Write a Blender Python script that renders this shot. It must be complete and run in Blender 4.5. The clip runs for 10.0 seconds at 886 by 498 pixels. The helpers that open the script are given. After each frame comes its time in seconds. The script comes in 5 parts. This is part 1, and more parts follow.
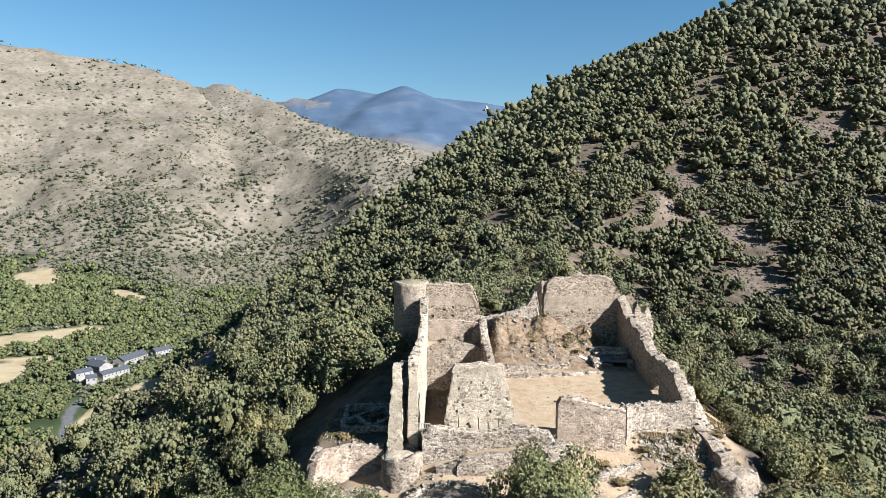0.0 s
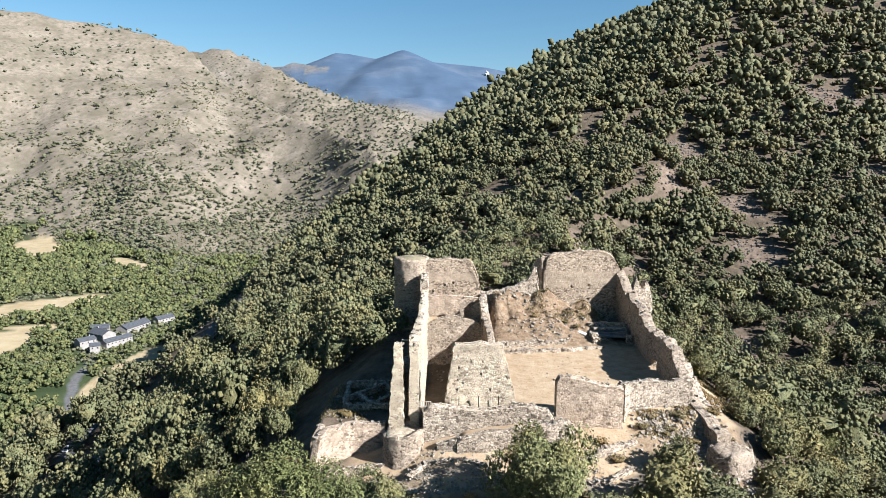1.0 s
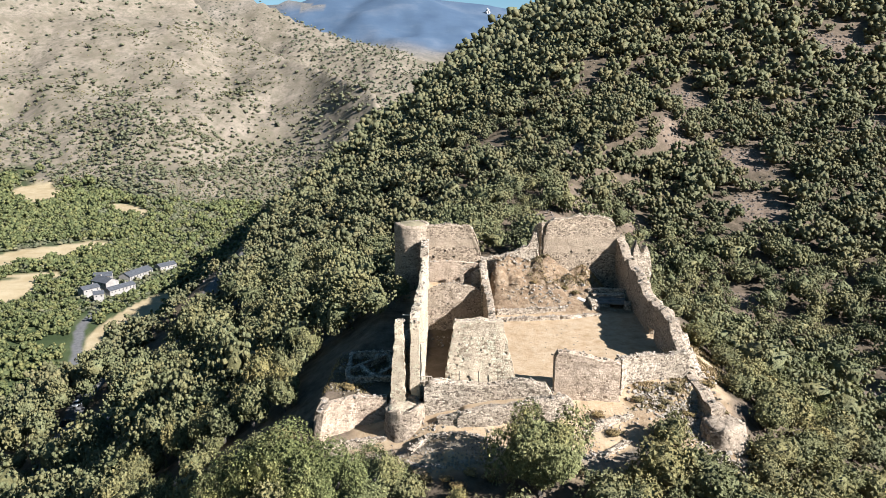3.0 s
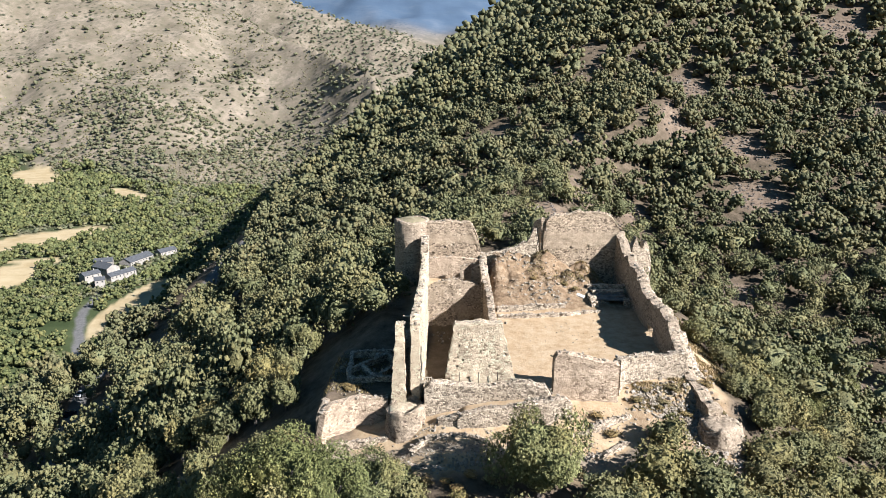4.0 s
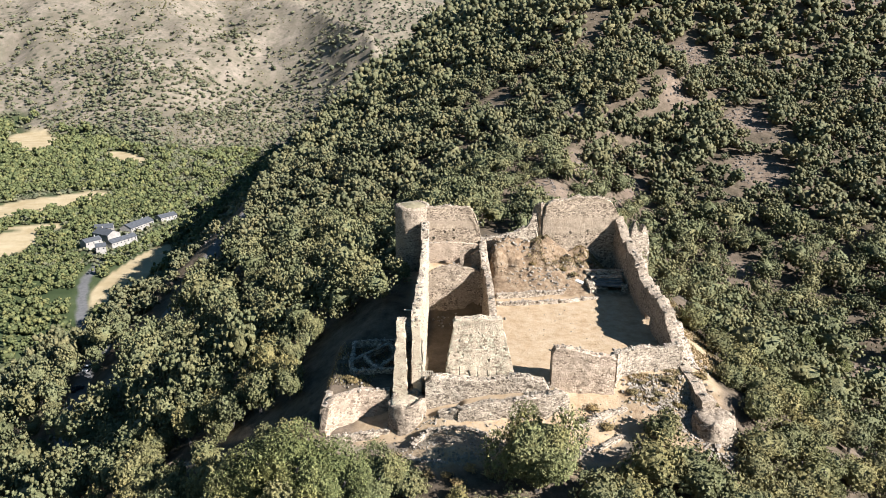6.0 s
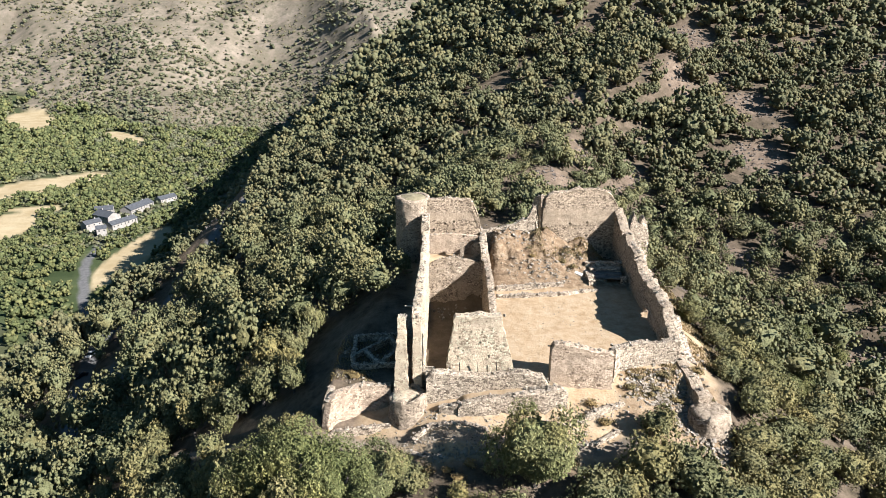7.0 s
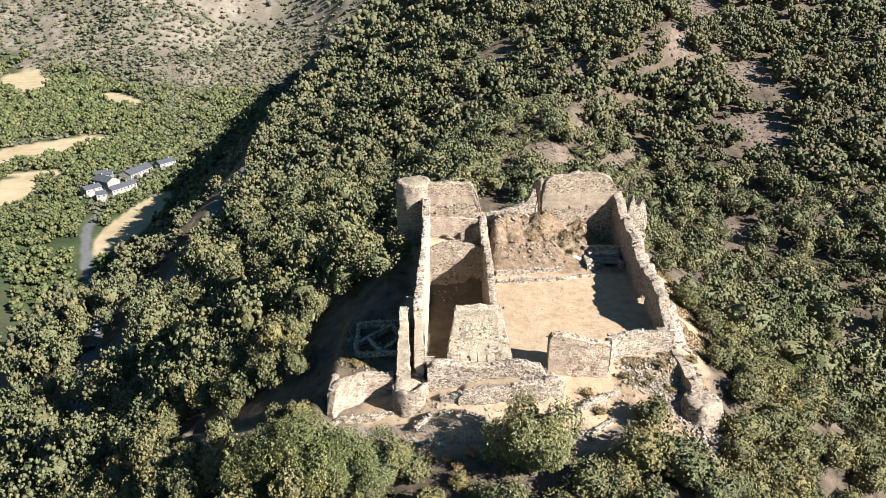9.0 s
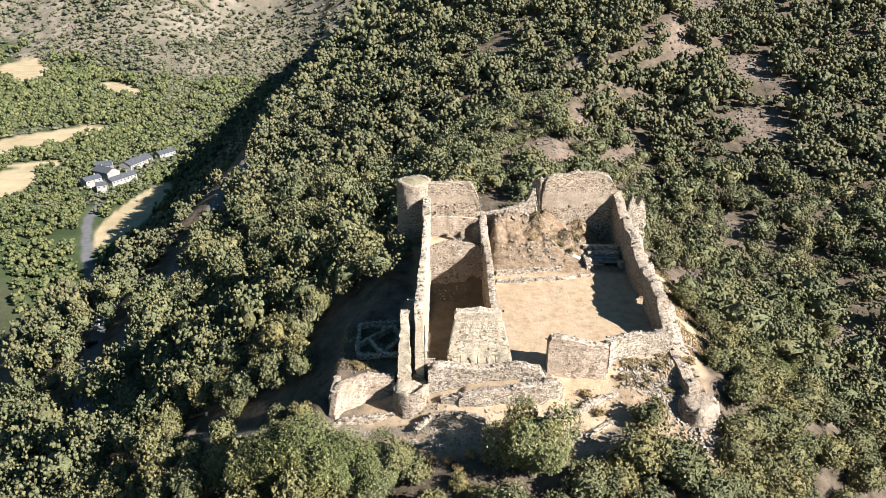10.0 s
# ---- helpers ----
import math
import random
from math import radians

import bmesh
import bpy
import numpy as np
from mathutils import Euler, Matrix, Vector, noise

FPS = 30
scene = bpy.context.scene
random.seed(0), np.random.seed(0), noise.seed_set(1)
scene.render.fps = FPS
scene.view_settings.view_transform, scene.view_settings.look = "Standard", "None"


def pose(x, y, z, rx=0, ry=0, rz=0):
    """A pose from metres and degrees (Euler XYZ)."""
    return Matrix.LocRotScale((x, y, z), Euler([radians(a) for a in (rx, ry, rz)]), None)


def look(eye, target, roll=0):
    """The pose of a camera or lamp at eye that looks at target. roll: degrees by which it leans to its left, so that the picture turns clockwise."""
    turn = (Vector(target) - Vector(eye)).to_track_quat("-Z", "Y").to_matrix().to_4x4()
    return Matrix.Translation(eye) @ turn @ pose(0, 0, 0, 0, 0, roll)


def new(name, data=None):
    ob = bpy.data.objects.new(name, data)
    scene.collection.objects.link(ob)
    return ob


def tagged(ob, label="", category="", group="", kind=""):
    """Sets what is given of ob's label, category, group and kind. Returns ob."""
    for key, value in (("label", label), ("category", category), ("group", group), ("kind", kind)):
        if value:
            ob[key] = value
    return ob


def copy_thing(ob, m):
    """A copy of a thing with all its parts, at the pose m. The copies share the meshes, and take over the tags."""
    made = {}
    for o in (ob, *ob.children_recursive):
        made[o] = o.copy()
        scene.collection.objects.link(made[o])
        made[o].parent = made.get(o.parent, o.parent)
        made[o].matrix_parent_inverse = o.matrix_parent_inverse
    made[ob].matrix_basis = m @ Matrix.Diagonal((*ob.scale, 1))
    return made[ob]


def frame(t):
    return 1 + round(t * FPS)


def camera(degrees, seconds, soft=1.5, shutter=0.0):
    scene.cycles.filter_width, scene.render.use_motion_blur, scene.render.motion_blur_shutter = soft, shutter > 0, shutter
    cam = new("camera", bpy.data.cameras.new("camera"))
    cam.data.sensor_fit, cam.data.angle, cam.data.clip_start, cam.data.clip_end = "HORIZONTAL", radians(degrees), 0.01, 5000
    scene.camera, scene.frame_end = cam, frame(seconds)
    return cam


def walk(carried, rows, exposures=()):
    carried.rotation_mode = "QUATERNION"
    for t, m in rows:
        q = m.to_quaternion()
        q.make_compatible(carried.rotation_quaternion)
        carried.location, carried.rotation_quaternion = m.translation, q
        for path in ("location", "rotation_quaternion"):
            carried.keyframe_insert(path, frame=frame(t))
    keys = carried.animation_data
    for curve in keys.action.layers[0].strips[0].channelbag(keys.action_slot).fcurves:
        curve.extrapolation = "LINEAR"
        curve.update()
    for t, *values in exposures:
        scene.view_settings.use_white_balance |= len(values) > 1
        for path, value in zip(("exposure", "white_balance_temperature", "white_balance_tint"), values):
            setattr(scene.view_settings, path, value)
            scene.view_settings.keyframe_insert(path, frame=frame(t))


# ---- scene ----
# ---------------------------------------------------------------- camera
cam = camera(67.5, 10.0, 0.5)
PATH = [
    (0, (0.03, -1.05, 30.08), (0.04, 98.69, 22.84), 0.48),
    (0.5, (0.02, -1.14, 30.92), (0.02, 98.41, 21.41), 0.44),
    (1, (0.01, -1.085, 31.837), (0.03, 98.16, 19.57), 0.37),
    (1.5, (0.0, -0.944, 32.75), (0.02, 97.97, 18.05), 0.32),
    (2, (0.0, -0.753, 33.824), (0.02, 97.76, 16.66), 0.27),
    (2.5, (0.0, -0.6, 34.98), (0.03, 97.54, 15.78), 0.24),
    (4, (0.015, -0.292, 38.816), (0.03, 96.94, 15.46), 0.11),
    (4.5, (0.01, -0.18, 40.0), (0.03, 96.73, 15.31), 0.07),
    (5, (0.0, -0.09, 41.23), (0.01, 96.4, 14.99), 0.04),
    (5.5, (0.0, -0.0, 42.42), (0.01, 96.1, 14.75), 0.01),
    (7, (-0.03, 0.045, 46.201), (-0.05, 94.75, 14.09), -0.06),
    (7.5, (-0.06, 0.05, 47.46), (-0.08, 94.25, 13.87), -0.08),
    (8, (-0.085, 0.058, 48.66), (-0.1, 93.75, 13.73), -0.09),
    (8.5, (-0.11, 0.055, 49.9), (-0.13, 93.18, 13.48), -0.11),
    (9, (-0.13, 0.06, 51.1), (-0.16, 92.64, 13.31), -0.13),
    (9.5, (-0.15, 0.1, 52.33), (-0.18, 92.1, 13.13), -0.15),
    (9.7, (-0.152, 0.11, 52.76), (-0.19, 92.02, 13.37), -0.16),
    (10, (-0.155, 0.122, 53.301), (-0.21, 92.04, 13.92), -0.17),
]
EXPOSURES = [(0, 1.84, 5600, 10.5), (0.6, 1.92, 5650, 10.8), (2.5, 1.93, 5850, 11.5), (5.5, 1.93, 5950, 12), (10, 2.03, 6000, 12)]
walk(cam, [(t, look(eye, target, roll)) for t, eye, target, roll in PATH], EXPOSURES)

# ---------------------------------------------------------------- light
SUN = Vector((0.74, -0.44, 0.55)).normalized()
world = bpy.data.worlds.new("world")
scene.world = world
world.use_nodes = True
wn = world.node_tree.nodes
sky = wn.new("ShaderNodeTexSky")
sky.sky_type = "NISHITA"
sky.sun_disc = False
sky.sun_elevation = math.asin(SUN.z)
sky.sun_rotation = math.atan2(SUN.x, SUN.y)
sky.altitude = 900
sky.air_density = 1.3
sky.dust_density = 0.1
sky.ozone_density = 1.5
wn["Background"].inputs["Strength"].default_value = 0.03
deep = wn.new("ShaderNodeHueSaturation")
deep.inputs["Saturation"].default_value = 1.25
deep.inputs["Hue"].default_value = 0.49
deep.inputs["Value"].default_value = 0.97
world.node_tree.links.new(sky.outputs[0], deep.inputs["Color"])
world.node_tree.links.new(deep.outputs[0], wn["Background"].inputs[0])
lamp = bpy.data.lights.new("sun", "SUN")
lamp.energy, lamp.angle, lamp.color = 5.0, radians(0.53), (1.0, 0.955, 0.89)
sun = new("sun", lamp)
sun.matrix_world = look(SUN * 300, (0, 0, 0))


# ---------------------------------------------------------------- materials
REFLECT = 0.5  # scale of all tones below: bright sun on dusty stone, straw and leaves


class Mat:
    """A small builder for node materials."""

    def __init__(self, name, rough=0.9, spec=0.25):
        self.m = bpy.data.materials.new(name)
        self.m.use_nodes = True
        self.n, self.l = self.m.node_tree.nodes, self.m.node_tree.links
        self.b = self.n["Principled BSDF"]
        self.b.inputs["Roughness"].default_value = rough
        self.b.inputs["Specular IOR Level"].default_value = spec
        self.pos = self.n.new("ShaderNodeNewGeometry").outputs["Position"]

    def put(self, node, key, v):
        if hasattr(v, "is_output"):
            self.l.new(v, node.inputs[key])
        else:
            node.inputs[key].default_value = v

    def scaled(self, sx, sy, sz, src=None):
        n = self.n.new("ShaderNodeVectorMath")
        n.operation = "MULTIPLY"
        self.put(n, 0, src or self.pos)
        n.inputs[1].default_value = (sx, sy, sz)
        return n.outputs[0]

    def noise(self, scale, detail=4, rough=0.55, src=None, out="Fac"):
        n = self.n.new("ShaderNodeTexNoise")
        self.put(n, "Vector", src or self.pos)
        n.inputs["Scale"].default_value, n.inputs["Detail"].default_value, n.inputs["Roughness"].default_value = scale, detail, rough
        return n.outputs[out]

    def voronoi(self, scale, feature="F1", src=None, out="Distance", rand=1.0):
        n = self.n.new("ShaderNodeTexVoronoi")
        n.feature = feature
        self.put(n, "Vector", src or self.pos)
        n.inputs["Scale"].default_value = scale
        n.inputs["Randomness"].default_value = rand
        return n.outputs[out]

    def ramp(self, fac, stops):
        n = self.n.new("ShaderNodeValToRGB")
        self.put(n, "Fac", fac)
        e = n.color_ramp.elements
        while len(e) < len(stops):
            e.new(0.5)
        for k, (p, c) in zip(e, stops):
            k.position = p
            k.color = (*c, 1) if not isinstance(c, (int, float)) else (c, c, c, 1)
        return n.outputs["Color"]

    def mix(self, fac, a, b, mode="MIX"):
        n = self.n.new("ShaderNodeMix")
        n.data_type, n.blend_type = "RGBA", mode
        for key, v in ((0, fac), (6, a), (7, b)):
            self.put(n, key, (*v, 1) if isinstance(v, tuple) and len(v) == 3 else v)
        return n.outputs[2]

    def math(self, op, a, b=0.0, clamp=False):
        n = self.n.new("ShaderNodeMath")
        n.operation, n.use_clamp = op, clamp
        self.put(n, 0, a)
        self.put(n, 1, b)
        return n.outputs[0]

    def xyz(self, src=None):
        n = self.n.new("ShaderNodeSeparateXYZ")
        self.put(n, 0, src or self.pos)
        return n.outputs

    def attr(self, name):
        n = self.n.new("ShaderNodeAttribute")
        n.attribute_name = name
        return n.outputs["Fac"]

    def island(self):
        return self.n.new("ShaderNodeNewGeometry").outputs["Random Per Island"]

    def per_object(self):
        return self.n.new("ShaderNodeObjectInfo").outputs["Random"]

    def color(self, v):
        self.put(self.b, "Base Color", self.mix(1.0, v, (REFLECT, REFLECT, REFLECT), "MULTIPLY"))
        return self

    def bump(self, height, strength=0.5, distance=0.1):
        n = self.n.new("ShaderNodeBump")
        self.put(n, "Height", height)
        n.inputs["Strength"].default_value, n.inputs["Distance"].default_value = strength, distance
        self.l.new(n.outputs[0], self.b.inputs["Normal"])
        return self


def stone_mat(name, light, dark, mortar, size=3.0, plaster=0.0, joint=0.6, pit=0.5, zone=None):
    """Rubble masonry: flattened stones of many tones, worn joints, some plaster left. joint, pit: how strongly both show."""
    m = Mat(name, 0.93, 0.12)
    warp = m.noise(2.2, 4, out="Color")
    src = m.mix(0.2, m.scaled(1, 1, 1.45), warp, "ADD")
    cell = m.voronoi(size, src=src, out="Color")
    edge = m.voronoi(size, "DISTANCE_TO_EDGE", src=src)
    tone = m.math("ADD", m.math("MULTIPLY", m.xyz(cell)[0], 0.85), m.math("MULTIPLY", m.noise(3.0, 6, 0.75), 0.28))
    stone = m.ramp(tone, [(0.16, dark), (0.34, tuple(0.35 * a + 0.65 * b for a, b in zip(dark, light))), (0.6, light), (1.0, tuple(min(1, c * 1.4) for c in light))])
    gap = m.math("MULTIPLY", m.ramp(edge, [(0.0, min(1.0, joint * 1.2)), (0.1, 0.0)]), m.ramp(m.noise(1.3, 4), [(0.35, 0.2), (0.55, 1.0)]))
    col = m.mix(gap, stone, mortar)
    left = m.math("ADD", m.noise(0.28, 6, 0.65), plaster)
    if zone:
        z = m.math("ADD", m.xyz()[2], m.math("MULTIPLY", m.noise(0.5, 3), 1.2))
        low, high = m.math("SUBTRACT", z, zone[0] + 0.6, True), m.math("SUBTRACT", zone[1] + 0.6, z, True)
        left = m.math("ADD", left, m.math("MULTIPLY", m.math("SUBTRACT", m.math("MULTIPLY", low, high), 0.5), 0.55))
    patch = m.ramp(left, [(0.46, 0.0), (0.62, 0.75)])
    col = m.mix(patch, col, m.mix(m.noise(3, 5, 0.7), tuple(c * 0.8 for c in light), tuple(min(1, c * 1.2) for c in light)))
    pits = m.ramp(m.noise(3.6, 5, 0.75), [(0.33, pit), (0.42, 0.0)])
    col = m.mix(pits, col, tuple(c * 0.4 for c in dark))
    band = m.ramp(m.noise(0.5, 4, 0.6, src=m.scaled(0.25, 0.25, 1.6)), [(0.36, (0.84, 0.82, 0.8)), (0.6, (1.05, 1.03, 1.01))])
    col = m.mix(1.0, col, band, "MULTIPLY")
    stain = m.ramp(m.noise(0.16, 5, 0.65, src=m.scaled(1, 1, 0.5)), [(0.3, (0.82, 0.8, 0.78)), (0.65, (1.05, 1.03, 1.01))])
    m.color(m.mix(1.0, col, stain, "MULTIPLY"))
    h = m.math("ADD", m.math("MULTIPLY", m.ramp(edge, [(0, 0.0), (0.14, 1.0)]), 0.3), m.math("MULTIPLY", m.noise(3.2, 6, 0.8), 1.6))
    return m.bump(h, 0.8, 0.14).m


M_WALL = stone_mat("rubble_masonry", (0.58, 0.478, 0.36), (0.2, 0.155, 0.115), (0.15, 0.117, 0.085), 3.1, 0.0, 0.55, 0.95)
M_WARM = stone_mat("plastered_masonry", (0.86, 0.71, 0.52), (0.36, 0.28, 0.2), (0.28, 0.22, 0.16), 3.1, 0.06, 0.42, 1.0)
M_KEEP = stone_mat("banded_keep_masonry", (0.6, 0.485, 0.355), (0.2, 0.15, 0.108), (0.13, 0.1, 0.073), 3.1, -0.06, 0.6, 0.9, (9.8, 12.6))
M_BACK = stone_mat("banded_back_masonry", (0.64, 0.52, 0.38), (0.2, 0.15, 0.108), (0.12, 0.093, 0.07), 3.1, -0.06, 0.65, 0.9, (8.6, 13.0))
M_GREY = stone_mat("grey_dry_stone", (0.74, 0.62, 0.475), (0.23, 0.185, 0.14), (0.09, 0.073, 0.056), 3.4, -0.3, 0.8, 1.0)
M_RED = stone_mat("reddish_masonry", (0.68, 0.545, 0.405), (0.29, 0.215, 0.155), (0.22, 0.17, 0.12), 3.3, 0.02, 0.45, 0.85)

def plain(name, a, b, scale=3.0, rough=0.85, bump=0.3):
    """A simple material of two tones with grain."""
    m = Mat(name, rough, 0.25)
    m.color(m.ramp(m.noise(scale, 5, 0.6), [(0.3, a), (0.7, b)]))
    return m.bump(m.noise(scale * 5, 4), bump, 0.03).m


M_SLAB = plain("dark_slabs", (0.13, 0.12, 0.11), (0.3, 0.28, 0.25), 1.2)
M_WHITE = plain("pale_stone", (0.55, 0.5, 0.42), (0.75, 0.7, 0.62), 2.0)
M_TURF = plain("dry_turf", (0.2, 0.17, 0.09), (0.42, 0.35, 0.22), 1.1)
M_DARKWOOD = plain("dark_post", (0.03, 0.025, 0.02), (0.08, 0.06, 0.045), 4.0)
M_PALEWOOD = plain("pale_wood", (0.5, 0.42, 0.3), (0.68, 0.58, 0.44), 4.0)
M_ROOF = plain("slate_roof", (0.06, 0.063, 0.07), (0.12, 0.125, 0.135), 0.6, 0.9)
M_RENDER = plain("pale_wall_render", (0.3, 0.27, 0.235), (0.48, 0.44, 0.39), 0.35)
M_PANE = plain("dark_glass", (0.02, 0.025, 0.03), (0.05, 0.055, 0.06), 0.5, 0.1)
M_TYRE = plain("black_rubber", (0.015, 0.015, 0.015), (0.03, 0.03, 0.03), 5.0)
M_CARWHITE = plain("white_paint", (0.74, 0.74, 0.74), (0.8, 0.8, 0.8), 0.5, 0.25, 0.0)
M_CARDARK = plain("dark_paint", (0.03, 0.035, 0.05), (0.05, 0.055, 0.07), 0.5, 0.25, 0.0)
stone = Mat("loose_stone", 0.92, 0.15)
tone = stone.ramp(stone.island(), [(0.0, (0.18, 0.145, 0.11)), (0.4, (0.36, 0.3, 0.23)), (0.8, (0.5, 0.43, 0.34)), (1.0, (0.6, 0.53, 0.44))])
stone.color(stone.mix(0.4, tone, stone.ramp(stone.noise(6, 4), [(0.3, (0.2, 0.16, 0.12)), (0.7, (0.5, 0.42, 0.32))]), "MIX")).bump(stone.noise(16, 4), 0.5, 0.05)
M_STONES = stone.m
M_CLOD = plain("earth_clods", (0.26, 0.18, 0.11), (0.48, 0.365, 0.245), 1.3)
M_CLIFF = plain("pale_cliff", (0.5, 0.48, 0.46), (0.7, 0.69, 0.68), 0.03)
M_SCREE = plain("scree_stone", (0.13, 0.105, 0.085), (0.26, 0.22, 0.18), 1.5)


def earth_mat():
    """One ground for all: dry earth and straw on the castle hill, scrub and rock on the slopes, meadow in the valley,
    painted haze on the far range.
    """
    m = Mat("ground", 0.95, 0.1)
    dry = m.ramp(m.noise(0.7, 6, 0.65), [(0.3, (0.42, 0.28, 0.155)), (0.48, (0.54, 0.39, 0.235)), (0.68, (0.62, 0.475, 0.31))])
    speck = m.ramp(m.voronoi(1.7, out="Distance"), [(0.05, 0.35), (0.22, 0.0)])
    dry = m.mix(m.math("MULTIPLY", speck, m.ramp(m.noise(0.21, 3), [(0.5, 0.0), (0.62, 1.0)])), dry, (0.2, 0.15, 0.1))
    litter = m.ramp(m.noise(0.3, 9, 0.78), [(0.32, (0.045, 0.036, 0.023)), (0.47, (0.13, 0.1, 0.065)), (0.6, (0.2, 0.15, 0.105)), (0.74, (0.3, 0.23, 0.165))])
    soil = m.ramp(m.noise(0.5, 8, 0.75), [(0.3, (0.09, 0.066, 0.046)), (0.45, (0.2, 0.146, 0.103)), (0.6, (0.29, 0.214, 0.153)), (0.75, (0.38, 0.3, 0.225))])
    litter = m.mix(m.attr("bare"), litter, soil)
    # dry tan hillside, greyed so that some distance haze sits in its colour
    hill = m.ramp(m.noise(0.011, 9, 0.62), [(0.3, (0.18, 0.145, 0.102)), (0.45, (0.265, 0.214, 0.157)), (0.58, (0.34, 0.274, 0.208)), (0.75, (0.42, 0.343, 0.265))])
    scrub = m.ramp(m.noise(0.06, 8, 0.75), [(0.42, 0.0), (0.6, 0.7)])
    hill = m.mix(scrub, hill, (0.17, 0.155, 0.1))
    dots = m.ramp(m.voronoi(0.045, src=m.mix(0.3, m.pos, m.noise(0.02, 4, out="Color"), "ADD")), [(0.16, 0.9), (0.34, 0.0)])
    dots = m.math("MULTIPLY", dots, m.ramp(m.noise(0.0045, 4, 0.6), [(0.4, 0.0), (0.56, 1.0)]))
    hill = m.mix(dots, hill, (0.05, 0.055, 0.032))
    rock = m.ramp(m.noise(0.03, 8, 0.8), [(0.6, 0.0), (0.7, 0.6)])
    hill = m.mix(rock, hill, (0.36, 0.31, 0.255))
    # bluish distance haze painted into the far mountain's base colour
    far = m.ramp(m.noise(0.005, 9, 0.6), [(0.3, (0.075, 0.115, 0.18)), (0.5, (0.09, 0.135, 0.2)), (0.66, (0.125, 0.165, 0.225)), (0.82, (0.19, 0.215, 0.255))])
    mead = m.ramp(m.noise(0.02, 6, 0.6), [(0.35, (0.05, 0.07, 0.026)), (0.55, (0.09, 0.112, 0.045)), (0.75, (0.19, 0.175, 0.09))])
    scarp = m.ramp(m.noise(0.9, 7, 0.72), [(0.32, (0.16, 0.1, 0.058)), (0.5, (0.33, 0.225, 0.135)), (0.68, (0.5, 0.38, 0.255))])
    dry = m.mix(m.attr("scarp"), dry, scarp)
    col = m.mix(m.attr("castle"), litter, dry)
    col = m.mix(m.attr("hill"), col, hill)
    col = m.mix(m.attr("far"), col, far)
    col = m.mix(m.attr("meadow"), col, mead)
    col = m.mix(m.attr("field"), col, m.ramp(m.noise(0.05, 6, 0.6), [(0.35, (0.46, 0.35, 0.19)), (0.65, (0.60, 0.48, 0.29))]))
    col = m.mix(m.attr("road"), col, m.ramp(m.noise(0.4, 5), [(0.3, (0.15, 0.145, 0.14)), (0.7, (0.23, 0.22, 0.21))]))
    m.color(m.mix(m.attr("track"), col, m.ramp(m.noise(0.5, 4), [(0.3, (0.28, 0.22, 0.155)), (0.7, (0.38, 0.31, 0.225))])))
    crag = m.math("MULTIPLY", m.noise(0.8, 7, 0.72), m.math("MULTIPLY", m.attr("scarp"), 7.0))
    return m.bump(m.math("ADD", crag, m.math("ADD", m.noise(3.0, 5, 0.6), m.math("MULTIPLY", m.noise(0.06, 5, 0.6), 6.0))), 0.4, 0.35).m


def leaf_mat(name, a, b, c, rough=0.6, grainy=1.0):
    """Leaves: every clump its own tone, every tree its own hue."""
    m = Mat(name, rough, 0.1)
    tone = m.ramp(m.island(), [(0.0, a), (0.5, b), (1.0, c)])
    per = m.ramp(m.noise(0.11, 2), [(0.32, (0.76, 0.8, 0.7)), (0.46, (0.95, 0.98, 0.93)), (0.58, (1.12, 1.04, 0.92)), (0.7, (1.25, 1.13, 0.98))])
    own = m.ramp(m.per_object(), [(0.0, (0.85, 0.9, 0.9)), (1.0, (1.15, 1.1, 0.95))])
    grain = m.ramp(m.noise(1.7, 4, 0.7), [(0.36, (0.5, 0.53, 0.5)), (0.5, (0.95, 0.95, 0.95)), (0.62, (1.35, 1.32, 1.25))])
    m.color(m.mix(1.0, m.mix(1.0, m.mix(1.0, tone, per, "MULTIPLY"), own, "MULTIPLY"), m.mix(grainy, (1, 1, 1), grain), "MULTIPLY"))
    return m.bump(m.noise(2.3, 4, 0.7), 0.85, 0.35).m


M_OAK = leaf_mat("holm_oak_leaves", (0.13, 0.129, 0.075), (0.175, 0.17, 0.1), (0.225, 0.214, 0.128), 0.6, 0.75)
M_GREEN = leaf_mat("broad_leaves", (0.085, 0.094, 0.042), (0.15, 0.16, 0.07), (0.23, 0.23, 0.105), 0.6, 0.6)
M_SCRUB = leaf_mat("scrub_leaves", (0.115, 0.112, 0.068), (0.175, 0.168, 0.105), (0.25, 0.235, 0.15), 0.8, 0.7)
# oak leaves of the far hills, distance haze painted in as a blue-green tint
M_HAZEWOOD = leaf_mat("hazy_oak_leaves", (0.12, 0.135, 0.1), (0.16, 0.175, 0.132), (0.21, 0.222, 0.17), 0.8, 0.5)
bark = Mat("bark", 0.95)
bark.color(bark.ramp(bark.noise(4, 5), [(0.3, (0.06, 0.05, 0.04)), (0.7, (0.17, 0.145, 0.12))])).bump(bark.noise(12, 4), 0.5, 0.05)
M_BARK = bark.m
M_STRAW = leaf_mat("dry_grass", (0.2, 0.14, 0.07), (0.33, 0.24, 0.125), (0.46, 0.36, 0.2), 0.9, 0.4)
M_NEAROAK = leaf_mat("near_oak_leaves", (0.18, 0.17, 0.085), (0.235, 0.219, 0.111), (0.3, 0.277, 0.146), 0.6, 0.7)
M_AIRY = leaf_mat("young_oak_leaves", (0.17, 0.165, 0.075), (0.28, 0.268, 0.125), (0.4, 0.375, 0.185), 0.6, 0.5)
